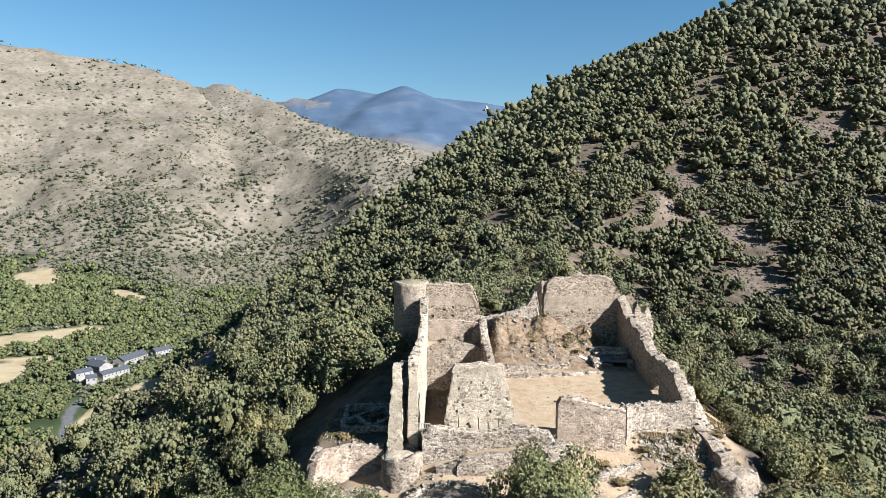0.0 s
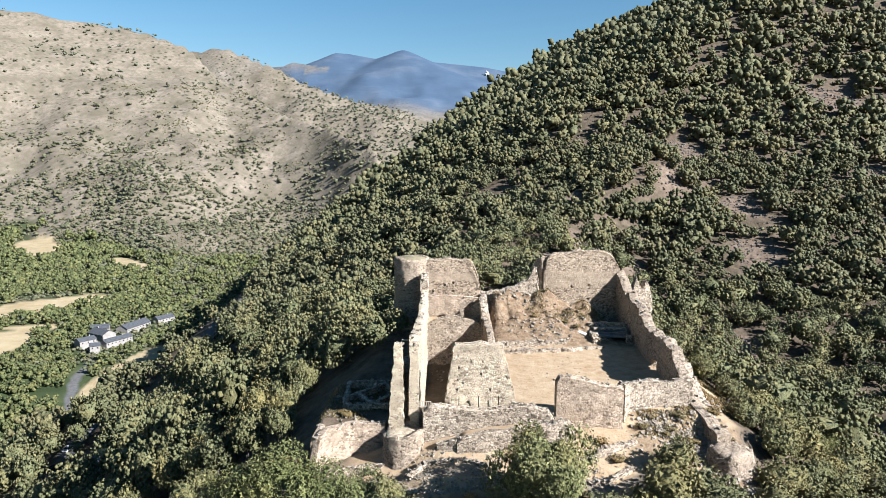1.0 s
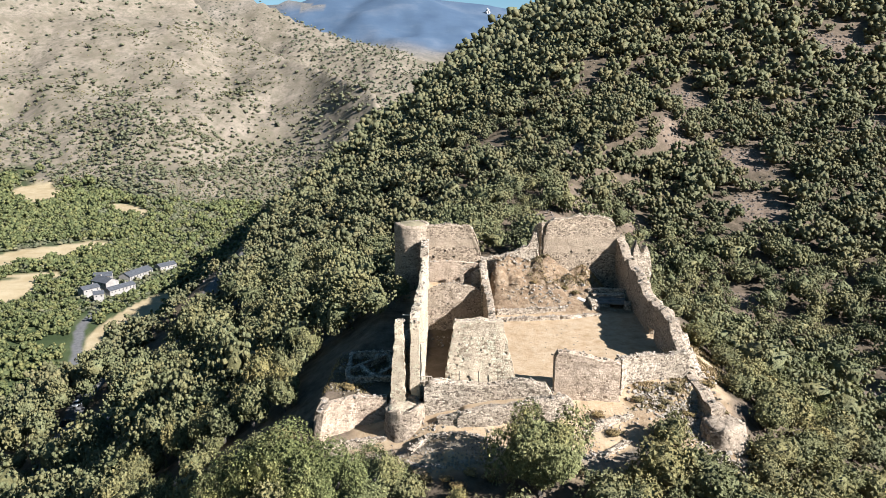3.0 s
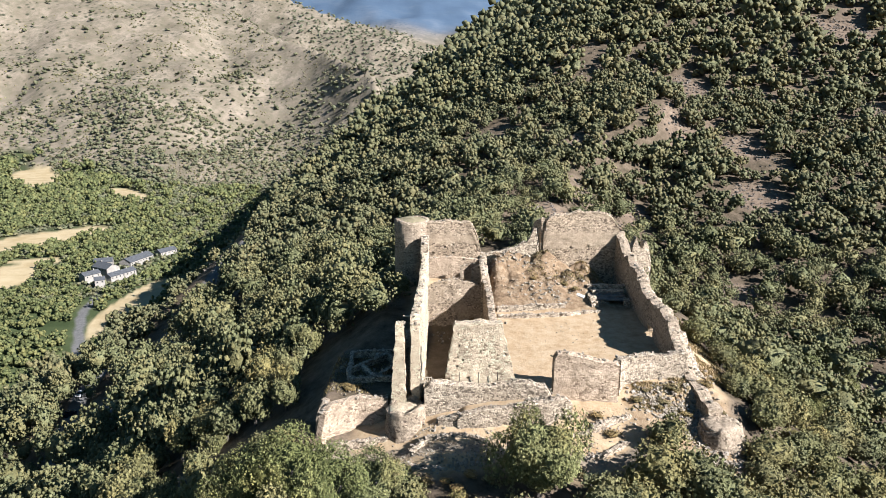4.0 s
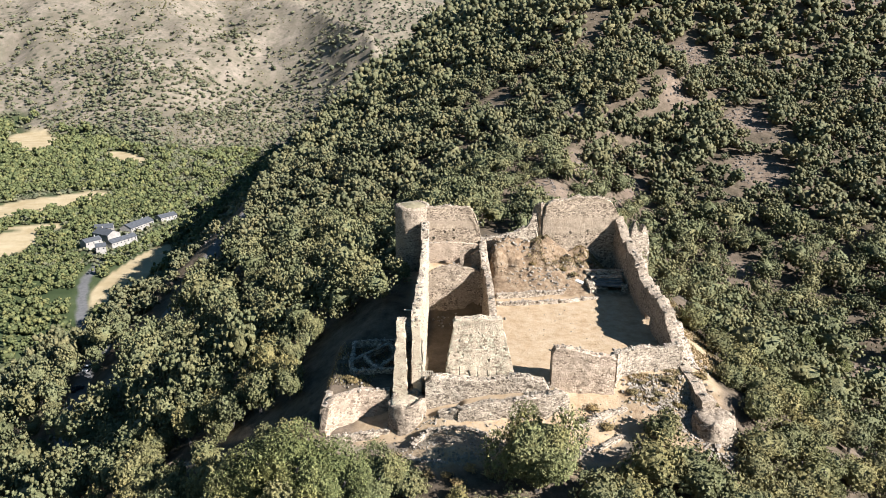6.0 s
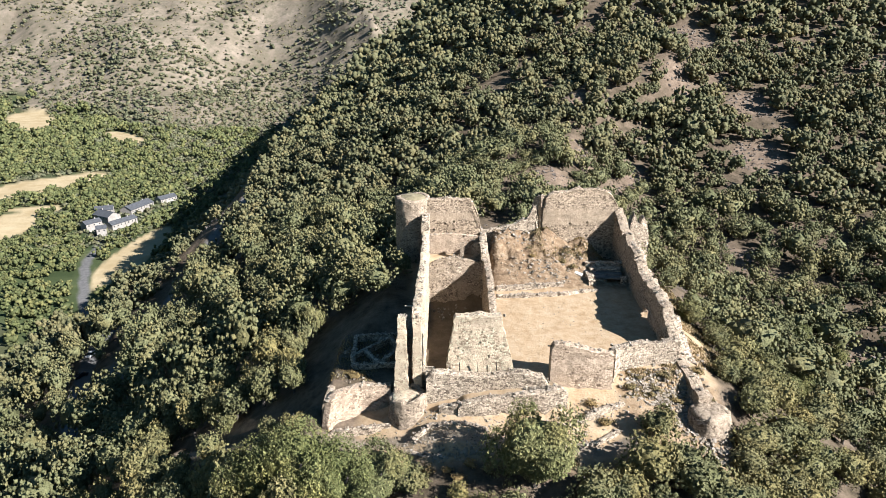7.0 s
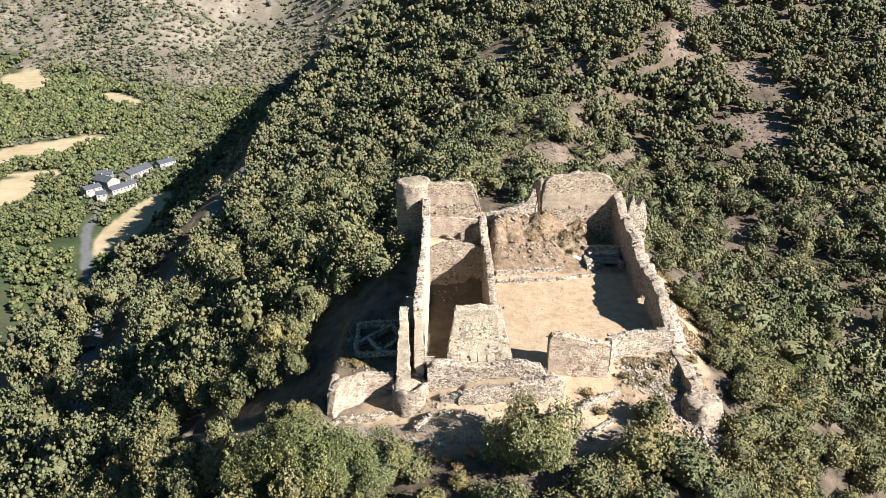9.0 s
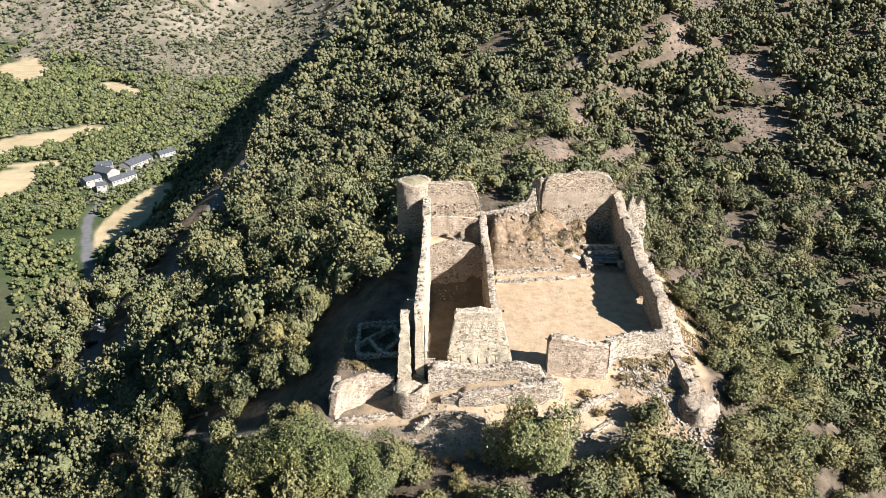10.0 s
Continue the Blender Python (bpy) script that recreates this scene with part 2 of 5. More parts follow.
M_LIME = leaf_mat("fresh_oak_leaves", (0.13, 0.145, 0.06), (0.215, 0.225, 0.1), (0.31, 0.31, 0.145), 0.6, 0.5)
M_EARTH = earth_mat()
# ---------------------------------------------------------------- land
def smooth(e0, e1, v):
    t = np.clip((v - e0) / (e1 - e0), 0, 1)
    return t * t * (3 - 2 * t)


def soft_min(a, b, k):
    return 0.5 * (a + b - np.sqrt((a - b) ** 2 + k * k))


def soft_max(a, b, k):
    return 0.5 * (a + b + np.sqrt((a - b) ** 2 + k * k))


def lattice(ix, iy, seed):
    h = (ix.astype(np.int64) * 374761393 + iy.astype(np.int64) * 668265263 + seed * 974634777) & 0x7FFFFFFF
    h = ((h ^ (h >> 13)) * 1274126177) & 0x7FFFFFFF
    return ((h ^ (h >> 16)) & 0xFFFFFF) / 0xFFFFFF


def value_noise(x, y, size, seed):
    x, y = np.asarray(x, float) / size, np.asarray(y, float) / size
    ix, iy = np.floor(x), np.floor(y)
    fx, fy = x - ix, y - iy
    fx, fy = fx * fx * (3 - 2 * fx), fy * fy * (3 - 2 * fy)
    a, b = lattice(ix, iy, seed), lattice(ix + 1, iy, seed)
    c, d = lattice(ix, iy + 1, seed), lattice(ix + 1, iy + 1, seed)
    return (a + (b - a) * fx) * (1 - fy) + (c + (d - c) * fx) * fy - 0.5


def fractal(x, y, size, octaves, seed, gain=0.5):
    total, amp = 0.0, 1.0
    for k in range(octaves):
        total = total + amp * value_noise(x, y, size / 2**k, seed + k)
        amp *= gain
    return total


def ridge(x, y, line, reach, power, base):
    """A range of hills: crest points (x, y, z); its flanks fall to base over the reach."""
    best = np.full(np.shape(x), -1e9)
    for (ax, ay, az), (bx, by, bz) in zip(line, line[1:]):
        dx, dy = bx - ax, by - ay
        t = np.clip(((x - ax) * dx + (y - ay) * dy) / (dx * dx + dy * dy), 0, 1)
        d = np.hypot(x - ax - t * dx, y - ay - t * dy)
        crest = az + (bz - az) * t
        width = reach * (0.35 + 0.65 * (crest - base) / 900.0)
        best = np.maximum(best, base + (crest - base) * np.clip(1 - d / width, 0, 1) ** power)
    return best


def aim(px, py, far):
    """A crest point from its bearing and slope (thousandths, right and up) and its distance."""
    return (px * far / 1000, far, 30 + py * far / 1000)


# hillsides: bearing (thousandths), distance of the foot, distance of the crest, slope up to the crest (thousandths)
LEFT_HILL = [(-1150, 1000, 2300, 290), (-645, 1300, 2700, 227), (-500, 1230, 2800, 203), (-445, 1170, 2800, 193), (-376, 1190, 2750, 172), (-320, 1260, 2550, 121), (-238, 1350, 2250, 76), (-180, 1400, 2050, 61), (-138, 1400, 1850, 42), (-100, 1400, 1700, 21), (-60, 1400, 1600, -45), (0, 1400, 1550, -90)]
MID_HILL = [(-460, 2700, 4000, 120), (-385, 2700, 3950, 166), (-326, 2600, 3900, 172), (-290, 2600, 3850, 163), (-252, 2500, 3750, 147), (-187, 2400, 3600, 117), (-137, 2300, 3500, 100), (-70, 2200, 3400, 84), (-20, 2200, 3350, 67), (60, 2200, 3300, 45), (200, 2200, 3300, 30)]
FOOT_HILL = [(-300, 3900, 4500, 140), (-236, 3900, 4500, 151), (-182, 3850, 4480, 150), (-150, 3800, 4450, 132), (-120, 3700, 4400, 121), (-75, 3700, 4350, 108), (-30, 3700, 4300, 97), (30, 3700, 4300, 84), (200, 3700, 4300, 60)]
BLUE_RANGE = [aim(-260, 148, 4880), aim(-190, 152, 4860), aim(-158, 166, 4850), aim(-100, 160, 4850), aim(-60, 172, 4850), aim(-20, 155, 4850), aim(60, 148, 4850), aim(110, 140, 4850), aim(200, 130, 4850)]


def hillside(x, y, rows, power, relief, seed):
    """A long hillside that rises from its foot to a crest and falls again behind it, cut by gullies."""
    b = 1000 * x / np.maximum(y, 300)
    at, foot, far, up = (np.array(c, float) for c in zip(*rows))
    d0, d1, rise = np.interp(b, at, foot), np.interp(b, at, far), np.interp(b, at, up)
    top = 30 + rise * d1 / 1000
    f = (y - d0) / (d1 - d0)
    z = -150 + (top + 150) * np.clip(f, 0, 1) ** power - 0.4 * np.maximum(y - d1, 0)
    fold = 0.5 - np.abs(fractal(x, y, 520, 3, seed + 3)) * 2 + 0.7 * fractal(x, y, 230, 5, seed, 0.6)
    z = z + relief * fold * smooth(0.03, 0.3, f) * (0.25 + 0.75 * smooth(1.0, 0.75, f))
    return np.where(y > 700, z, -400)


ROAD_VALLEY = [(-196, 330), (-228, 388), (-240, 408), (-256, 440), (-272, 472), (-280, 494), (-288, 524), (-296, 545), (-312, 566), (-330, 590)]
ROAD_SLOPE = [(-112, 420), (-100, 365), (-93, 336), (-88, 296), (-86, 278), (-91, 235), (-90, 207), (-87, 186), (-90, 167), (-86, 148)]
ROAD_LOW = [(-114, 215), (-110, 185), (-100, 158), (-88, 132), (-76, 116)]
PATHS = [(-44, 93), (-36, 86), (-28, 80), (-20, 75.5), (-10, 74.0), (-4, 73), (1, 72.2), (9, 70.2), (20, 69.4), (24, 71)]


def spur(x, y):
    """The castle's own spur: crest place, height and half width along it."""
    cx = np.interp(y, [20, 60, 80, 125, 173, 230, 275], [0, 6, 12, 13, 16, 38, 84])
    cz = np.interp(y, [20, 45, 58, 70, 75, 80, 100, 110, 130, 173, 230, 275, 320], [-34, -16, -7.5, -4.4, -2.9, -0.3, 0.5, 1.0, 2.0, 3.5, 14, 34, 40])
    hw = np.interp(y, [20, 45, 60, 72, 125, 150, 200, 275], [6, 10, 19, 23, 22, 12, 8, 8])
    left, right = np.maximum(cx - hw - x, 0), np.maximum(x - cx - hw, 0)
    fall = np.hypot(left, 2) - 2
    fall = 0.47 * fall + 0.2 * np.minimum(left, 20) + 0.25 * np.maximum(left - 20, 0)
    return cz - fall - 0.62 * (np.hypot(right, 2) - 2)


def massif(x, y):
    """The wooded mountain: a slope before the camera and a steep flank over the valley."""
    yy = np.minimum(y, 460)
    front = 0.059 * x + 0.376 * y - 83.4 + 0.001 * (yy - 230) ** 2 + 0.2 * (y - yy)
    flank = 0.567 * x + 0.098 * y - 7.4
    edge = np.interp(y, [150, 208, 223, 234, 248, 292, 377, 440, 506, 670, 800, 900, 1164, 2000], [-175, -156, -142, -124, -105, -100, -98, -93, -84, -58, -16, 14, 97, 560])
    steep = 0.567 * edge + 0.098 * y - 7.4 + 0.82 * (x - edge) - 15 * smooth(0, -14, x - edge)
    flank = soft_min(flank, steep, 2) + 5 * np.exp(-(((x - edge - 6) / 16) ** 2))
    brow = 190 + 0.14 * (x - 150) + 0.06 * (y - 960)
    mountain = soft_min(soft_min(front, flank, 14), brow + 60, 40)
    mountain = mountain + 5.0 * fractal(x, y, 60, 3, 3)
    return mountain


def scrubland(x, y):
    """1 where the dry scrub comes down to the valley floor, 0 on the green floor."""
    bend = np.interp(y, [560, 690, 800, 1300, 1600], [-0.2, -0.38, -0.43, -0.47, -0.6])
    return smooth(-0.045, 0.045, x / np.maximum(y, 50) - bend + 0.05 * fractal(x, y, 120, 3, 17)) * (y > 560)


def blue_land(x, y):
    """The far mountain that closes the valley."""
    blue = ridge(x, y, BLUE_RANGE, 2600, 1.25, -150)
    return blue + 90 * fractal(x, y, 500, 4, 31) * smooth(-100, 200, blue) * smooth(4800, 4000, y)


def base_land(x, y):
    x, y = np.asarray(x, float), np.asarray(y, float)
    mountain = massif(x, y)
    z = soft_max(mountain, spur(x, y), 4)
    floor = -131 - 0.008 * (y - 600) + 0.045 * np.maximum(-x - 330 - 0.45 * (y - 600), -400) + 3 * fractal(x, y, 90, 2, 8)
    z = soft_max(z, floor, 12)
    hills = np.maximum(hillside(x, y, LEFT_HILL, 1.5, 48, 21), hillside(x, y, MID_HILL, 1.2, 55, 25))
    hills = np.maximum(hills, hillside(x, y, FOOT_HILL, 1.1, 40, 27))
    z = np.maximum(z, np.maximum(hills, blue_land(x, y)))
    # castle terraces
    inside = smooth(-4.6, -3.4, x) * smooth(34.8, 33.4, x) * smooth(79.8, 81.2, y) * smooth(125.5, 124, y)
    yard = np.interp(y, [80, 84, 95, 105, 110], [0.0, 0.4, 0.5, 0.9, 1.4])
    room = np.interp(y, [80, 83, 114, 116.5, 118.5, 121], [-5.5, -6.4, -6.4, -5.0, 2.0, 3.6])
    rise = np.interp(y + 1.6 * fractal(x, y, 6, 2, 5), [109.5, 113, 117.5, 120, 123], [0, 1.2, 2.9, 5.2, 7.3]) * np.interp(x, [8, 10, 20, 27, 31.5], [0, 1, 1, 0.68, 0.12])
    yard = yard + rise * (1 + 0.4 * fractal(x, y, 4.0, 4, 41, 0.65)) - 0.9 * smooth(0.5, 2.0, rise) * np.abs(fractal(x, 0.5 * y, 2.6, 3, 43, 0.6)) + 0.1 * fractal(x, y, 6, 2, 51)
    yard = yard + (room - yard) * smooth(8.6, 7.6, x)
    z = z + (yard - z) * inside
    z = z - 1.3 * np.exp(-((x + 20.6) ** 2 + (y - 80) ** 2) / 7)
    apron = smooth(81.5, 80.0, y) * smooth(52, 62, y) * smooth(-24, -15.5, x) * smooth(37, 33, x)
    step = -1.0 + 0.28 * (y - 79) - 3.7 * smooth(3.5, -13, x) - 1.6 * smooth(26, 34, x) + 0.5 * fractal(x, y, 5, 4, 61)
    z = z + (step - z) * apron
    strip = smooth(1.5, 3.0, x) * smooth(16, 15, x) * smooth(75.2, 75.7, y) * smooth(79, 78.4, y)
    z = z + (np.interp(x, [2, 6, 10.5, 15.4], [-0.7, 0.0, 0.6, 1.0]) - z) * strip
    ledge = smooth(-17.0, -15.2, x) * smooth(-3.0, -4.5, x) * smooth(79.6, 81.0, y) * smooth(100, 95, y)
    z = z + (-0.5 + 0.15 * fractal(x, y, 3, 2, 65) - z) * ledge
    return z


def land(x, y):
    """The ground's height, with level beds cut for the roads."""
    z = base_land(x, y)
    x, y = np.asarray(x, float), np.asarray(y, float)
    for line, wide in ((ROAD_SLOPE, 2.6), (ROAD_LOW, 2.4), (ROAD_VALLEY, 3.0), (PATHS, 0.9)):
        d, cx, cy = nearest(x, y, line)
        w = smooth(wide + 2.2, wide, d)
        if w.max() > 0:
            z = z + (base_land(cx, cy) - z) * w
    return z


def nearest(x, y, line):
    """Distance to a polyline and the nearest place on it."""
    best, bx_, by_ = np.full(np.shape(x), 1e9), np.zeros(np.shape(x)), np.zeros(np.shape(x))
    for (ax, ay), (bx, by) in zip(line, line[1:]):
        dx, dy = bx - ax, by - ay
        t = np.clip(((x - ax) * dx + (y - ay) * dy) / (dx * dx + dy * dy), 0, 1)
        qx, qy = ax + t * dx, ay + t * dy
        d = np.hypot(x - qx, y - qy)
        near = d < best
        best, bx_, by_ = np.where(near, d, best), np.where(near, qx, bx_), np.where(near, qy, by_)
    return best, bx_, by_


def near_line(x, y, line):
    return nearest(x, y, line)[0]


def height(x, y):
    return float(land(np.array([float(x)]), np.array([float(y)]))[0])


def fields(x, y):
    """Mown fields on the valley floor (ovals: centre, half sizes, turn)."""
    best = np.zeros(np.shape(x))
    for cx, cy, a, b, turn in ((-464, 735, 112, 32, 1.3), (-396, 568, 56, 23, 1.75), (-405, 640, 24, 10, 0.4), (-250, 508, 88, 15, 1.66), (-795, 1295, 140, 42, -0.99), (-548, 1138, 84, 24, -0.88)):
        c, s = math.cos(turn), math.sin(turn)
        u, v = (x - cx) * c + (y - cy) * s, -(x - cx) * s + (y - cy) * c
        d = np.sqrt((u / a) ** 2 + (v / b) ** 2) + 0.25 * fractal(x, y, 40, 2, 71)
        best = np.maximum(best, smooth(1.08, 0.95, d))
    return best


def clearings(x, y):
    """Bare stony patches in the forest: 1 inside, 0 outside."""
    best = np.zeros(np.shape(x))
    wob = 7 * fractal(x, y, 12, 3, 121)
    for cx, cy, r in ((109, 306, 9), (113, 253, 7), (44, 205, 7), (53, 199, 4), (105, 219, 7), (90, 264, 4), (46, 241, 4), (200, 344, 12), (179, 277, 7), (79, 171, 5), (88, 126, 5), (63, 210, 5), (28, 181, 5), (-10, 130, 4), (55, 139, 4), (47, 113, 3), (40, 150, 4)):
        best = np.maximum(best, smooth(r + 2, r - 2, np.hypot(x - cx, (y - cy) * 0.8) + wob))
    return best


def castle_mask(x, y):
    d = np.maximum(np.maximum(-6.5 - 5 * (y < 80) - x, x - 37 - 5 * smooth(84, 92, y) * smooth(122, 112, y)), np.maximum(67 + 1.8 * (x < 13) - y, y - 126))
    d = d + 2.4 * fractal(x, y, 6, 4, 81)
    return smooth(1.5, -1.5, d)


def sheet(name, verts, faces, material, smooth_it=True, attrs=None):
    me = bpy.data.meshes.new(name)
    verts, faces = np.asarray(verts, np.float32), np.asarray(faces, np.int32)
    k = faces.shape[1]
    me.vertices.add(len(verts))
    me.vertices.foreach_set("co", verts.ravel())
    me.loops.add(faces.size)
    me.loops.foreach_set("vertex_index", faces.ravel())
    me.polygons.add(len(faces))
    me.polygons.foreach_set("loop_start", np.arange(0, faces.size, k, dtype=np.int32))
    me.polygons.foreach_set("use_smooth", np.broadcast_to(smooth_it, len(faces)).copy())
    me.materials.append(material)
    for key, values in (attrs or {}).items():
        me.attributes.new(key, "FLOAT", "POINT").data.foreach_set("value", np.asarray(values, np.float32))
    me.update(calc_edges=True)
    return me


def ground():
    ang = np.radians(np.concatenate([np.arange(-180, -44, 3.0), np.arange(-44, 44, 0.25), np.arange(44, 180, 3.0)]))
    rad = np.concatenate([[0.01, 10, 20, 30, 38, 46, 52], np.arange(56, 136, 0.6), 136 * 1.0155 ** np.arange(0, 240)])
    rad = rad[rad < 4950]
    a, r = np.meshgrid(ang, rad)
    x, y = r * np.sin(a), r * np.cos(a)
    z = land(x, y)
    n, m = x.shape
    i, j = np.meshgrid(np.arange(n - 1), np.arange(m), indexing="ij")
    jn = (j + 1) % m
    faces = np.stack([i * m + j, i * m + jn, (i + 1) * m + jn, (i + 1) * m + j], -1).reshape(-1, 4)
    x, y, z = x.ravel(), y.ravel(), z.ravel()
    rr = np.hypot(x, y)
    hill = smooth(-124, -106, z + 40 * fractal(x, y, 160, 4, 15)) * np.where((z > massif(x, y) + 12) & (rr > 650), 1.0, 0.0)
    hill = np.maximum(hill, scrubland(x, y) * (z > massif(x, y) + 6) * (rr > 650))
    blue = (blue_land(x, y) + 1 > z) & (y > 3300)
    attrs = {
        # sunken room: brown litter replaces dry earth, its darker colour also deepening the shade
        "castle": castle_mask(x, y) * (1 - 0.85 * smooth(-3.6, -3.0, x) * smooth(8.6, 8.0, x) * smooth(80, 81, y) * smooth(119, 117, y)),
        "scarp": smooth(108.5, 111, y) * smooth(125, 124, y) * (x > 8) * (x < 33) + smooth(80, 78, y) * smooth(22, 26, x) * 0.7,
        "hill": hill,
        "bare": np.maximum(clearings(x, y), 0.55 * smooth(0, 0.3, fractal(x, y, 30, 3, 123)) * smooth(60, 110, x)),
        # share of painted haze: full high on the far mountain, partial on the foothills
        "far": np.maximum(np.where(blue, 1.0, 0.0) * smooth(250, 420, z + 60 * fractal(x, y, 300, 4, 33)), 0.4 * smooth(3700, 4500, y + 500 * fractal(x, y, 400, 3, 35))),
        "meadow": (1 - scrubland(x, y)) * smooth(-104, -122, z + 40 * fractal(x, y, 160, 4, 15)) * (rr > 350),
        "field": fields(x, y),
        "road": np.maximum(smooth(2.8, 1.8, np.minimum(near_line(x, y, ROAD_SLOPE), near_line(x, y, ROAD_LOW))), smooth(3.8, 2.8, near_line(x, y, ROAD_VALLEY))),
        "track": smooth(1.4, 0.7, near_line(x, y, PATHS)),
    }
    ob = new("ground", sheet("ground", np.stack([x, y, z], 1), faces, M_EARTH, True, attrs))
    return tagged(ob, "dry mountain ground with scree, scrub and valley meadows", "ground", kind="structure")


ground()
# ---------------------------------------------------------------- masonry
def mesh_of(name, bm, material, smooth_it=False):
    me = bpy.data.meshes.new(name)
    bm.to_mesh(me)
    bm.free()
    for p in me.polygons:
        p.use_smooth = smooth_it
    me.materials.append(material)
    return me


def part(name, bm, material, parent, label="", smooth_it=False):
    """Links a bmesh as one mesh object under a thing or a part."""
    ob = new(name, bm if isinstance(bm, bpy.types.Mesh) else mesh_of(name, bm, material, smooth_it))
    ob.parent = parent
    return tagged(ob, label) if label else ob


def thing(name, label, category, group="", kind="", at=(0, 0, 0)):
    ob = new(name)
    ob.location = at
    return tagged(ob, label, category, group, kind)


CROWNS = []


def finish_wall(me, holes):
    """Shades the wall and sinks its putlog holes."""
    me.update()
    for p in me.polygons:
        p.use_smooth = True
    me.set_sharp_from_angle(angle=radians(42))
    if holes:
        bm = bmesh.new()
        bm.from_mesh(me)
        bm.normal_update()
        for hx, hy, hz in holes:
            f = min(bm.faces, key=lambda f: (f.calc_center_median() - Vector((hx, hy, hz))).length)
            way = f.normal.copy()
            bmesh.ops.inset_region(bm, faces=[f], thickness=0.05)
            deep = bmesh.ops.extrude_discrete_faces(bm, faces=[f])["faces"][0]
            bmesh.ops.translate(bm, verts=deep.verts[:], vec=-way * 0.7)
        bm.to_mesh(me)
        bm.free()


def wall_mesh(name, line, thick, material, step=0.55, rough=0.16, ragged=0.5, base=None, batter=0.0, seed=0, holes=(), breach=None):
    """A ruined wall along points (x, y, top z): two rough faces and a ragged, stony crown. Holes: places of putlog holes. Breach: (y0, y1, z0, z1), an opening through the wall."""
    pts = [Vector(p) for p in line]
    seg = [0.0]
    for a, b in zip(pts, pts[1:]):
        seg.append(seg[-1] + (b - a).xy.length)
    total = seg[-1]
    n = max(2, int(total / step) + 1)
    s = np.linspace(0, total, n)
    px = np.interp(s, seg, [p.x for p in pts])
    py = np.interp(s, seg, [p.y for p in pts])
    top = np.interp(s, seg, [p.z for p in pts])
    top = top + ragged * (fractal(s, s * 0 + seed, 2.2, 3, seed + 100) * 1.2)
    tx, ty = np.gradient(px), np.gradient(py)
    ln = np.hypot(tx, ty)
    nx, ny = -ty / ln, tx / ln
    feet = np.minimum(land(px + nx * thick, py + ny * thick), land(px - nx * thick, py - ny * thick)) - 0.8 if base is None else np.full(n, base)
    rows = max(3, int((top - feet).max() / step) + 1)
    verts, faces = [], []

    def sheet_rows(side):
        start = len(verts)
        for k in range(rows + 1):
            f = k / rows
            z = feet + (top - feet) * f
            lean = batter * (1 - f) * (top - feet)
            off = side * (thick / 2 + lean)
            jit = rough * (value_noise(s + 31 * side, z, 0.9, seed + 7) + 0.8 * value_noise(s + 57 * side, z, 0.4, seed + 9)) * 1.5
            o = off + side * jit
            for q in range(n):
                verts.append((px[q] + nx[q] * o[q], py[q] + ny[q] * o[q], z[q]))
        return start

    a, b = sheet_rows(1), sheet_rows(-1)
    open_cells = set()
    if breach:
        for k in range(rows):
            for q in range(n - 1):
                _, cy, cz = (Vector(verts[a + k * n + q]) + Vector(verts[a + k * n + n + q + 1])) / 2
                if breach[0] < cy < breach[1] and breach[2] < cz < breach[3]:
                    open_cells.add((k, q))
    for k in range(rows):
        for q in range(n - 1):
            i = k * n + q
            if (k, q) not in open_cells:
                faces.append((a + i + 1, a + i, a + i + n, a + i + n + 1))
                faces.append((b + i, b + i + 1, b + i + n + 1, b + i + n))
                continue
            for (dk, dq), (p0, p1) in (((-1, 0), (i, i + 1)), ((1, 0), (i + n + 1, i + n)), ((0, -1), (i + n, i)), ((0, 1), (i + 1, i + n + 1))):
                if (k + dk, q + dq) not in open_cells:
                    faces.append((a + p0, a + p1, b + p1, b + p0))
    ta, tb = a + rows * n, b + rows * n
    mid = len(verts)
    lift = 0.25 * thick
    for q in range(n):
        bulge = lift * (0.6 + 0.9 * float(value_noise(np.array([s[q]]), np.array([0.3]), 0.8, seed + 5)[0]))
        verts.append((px[q], py[q], top[q] + bulge))
    CROWNS.append(np.array(verts[mid:]))
    for q in range(n - 1):
        faces.append((ta + q + 1, ta + q, mid + q, mid + q + 1))
        faces.append((mid + q + 1, mid + q, tb + q, tb + q + 1))
    for q in (0, n - 1):
        for k in range(rows):
            f = (a + k * n + q, b + k * n + q, b + (k + 1) * n + q, a + (k + 1) * n + q)
            faces.append(f if q == 0 else f[::-1])
        faces.append((ta + q, tb + q, mid + q, mid + q) if q == 0 else (tb + q, ta + q, mid + q, mid + q))
    faces = [tuple(dict.fromkeys(f)) for f in faces]
    me = bpy.data.meshes.new(name)
    me.from_pydata(verts, [], faces)
    me.materials.append(material)
    finish_wall(me, holes)
    return me


def ruin_wall(name, label, line, thick, material, **more):
    ob = new(name, wall_mesh(name, line, thick, material, **more))
    return tagged(ob, label, "wall", "castle ruin walls", "structure")


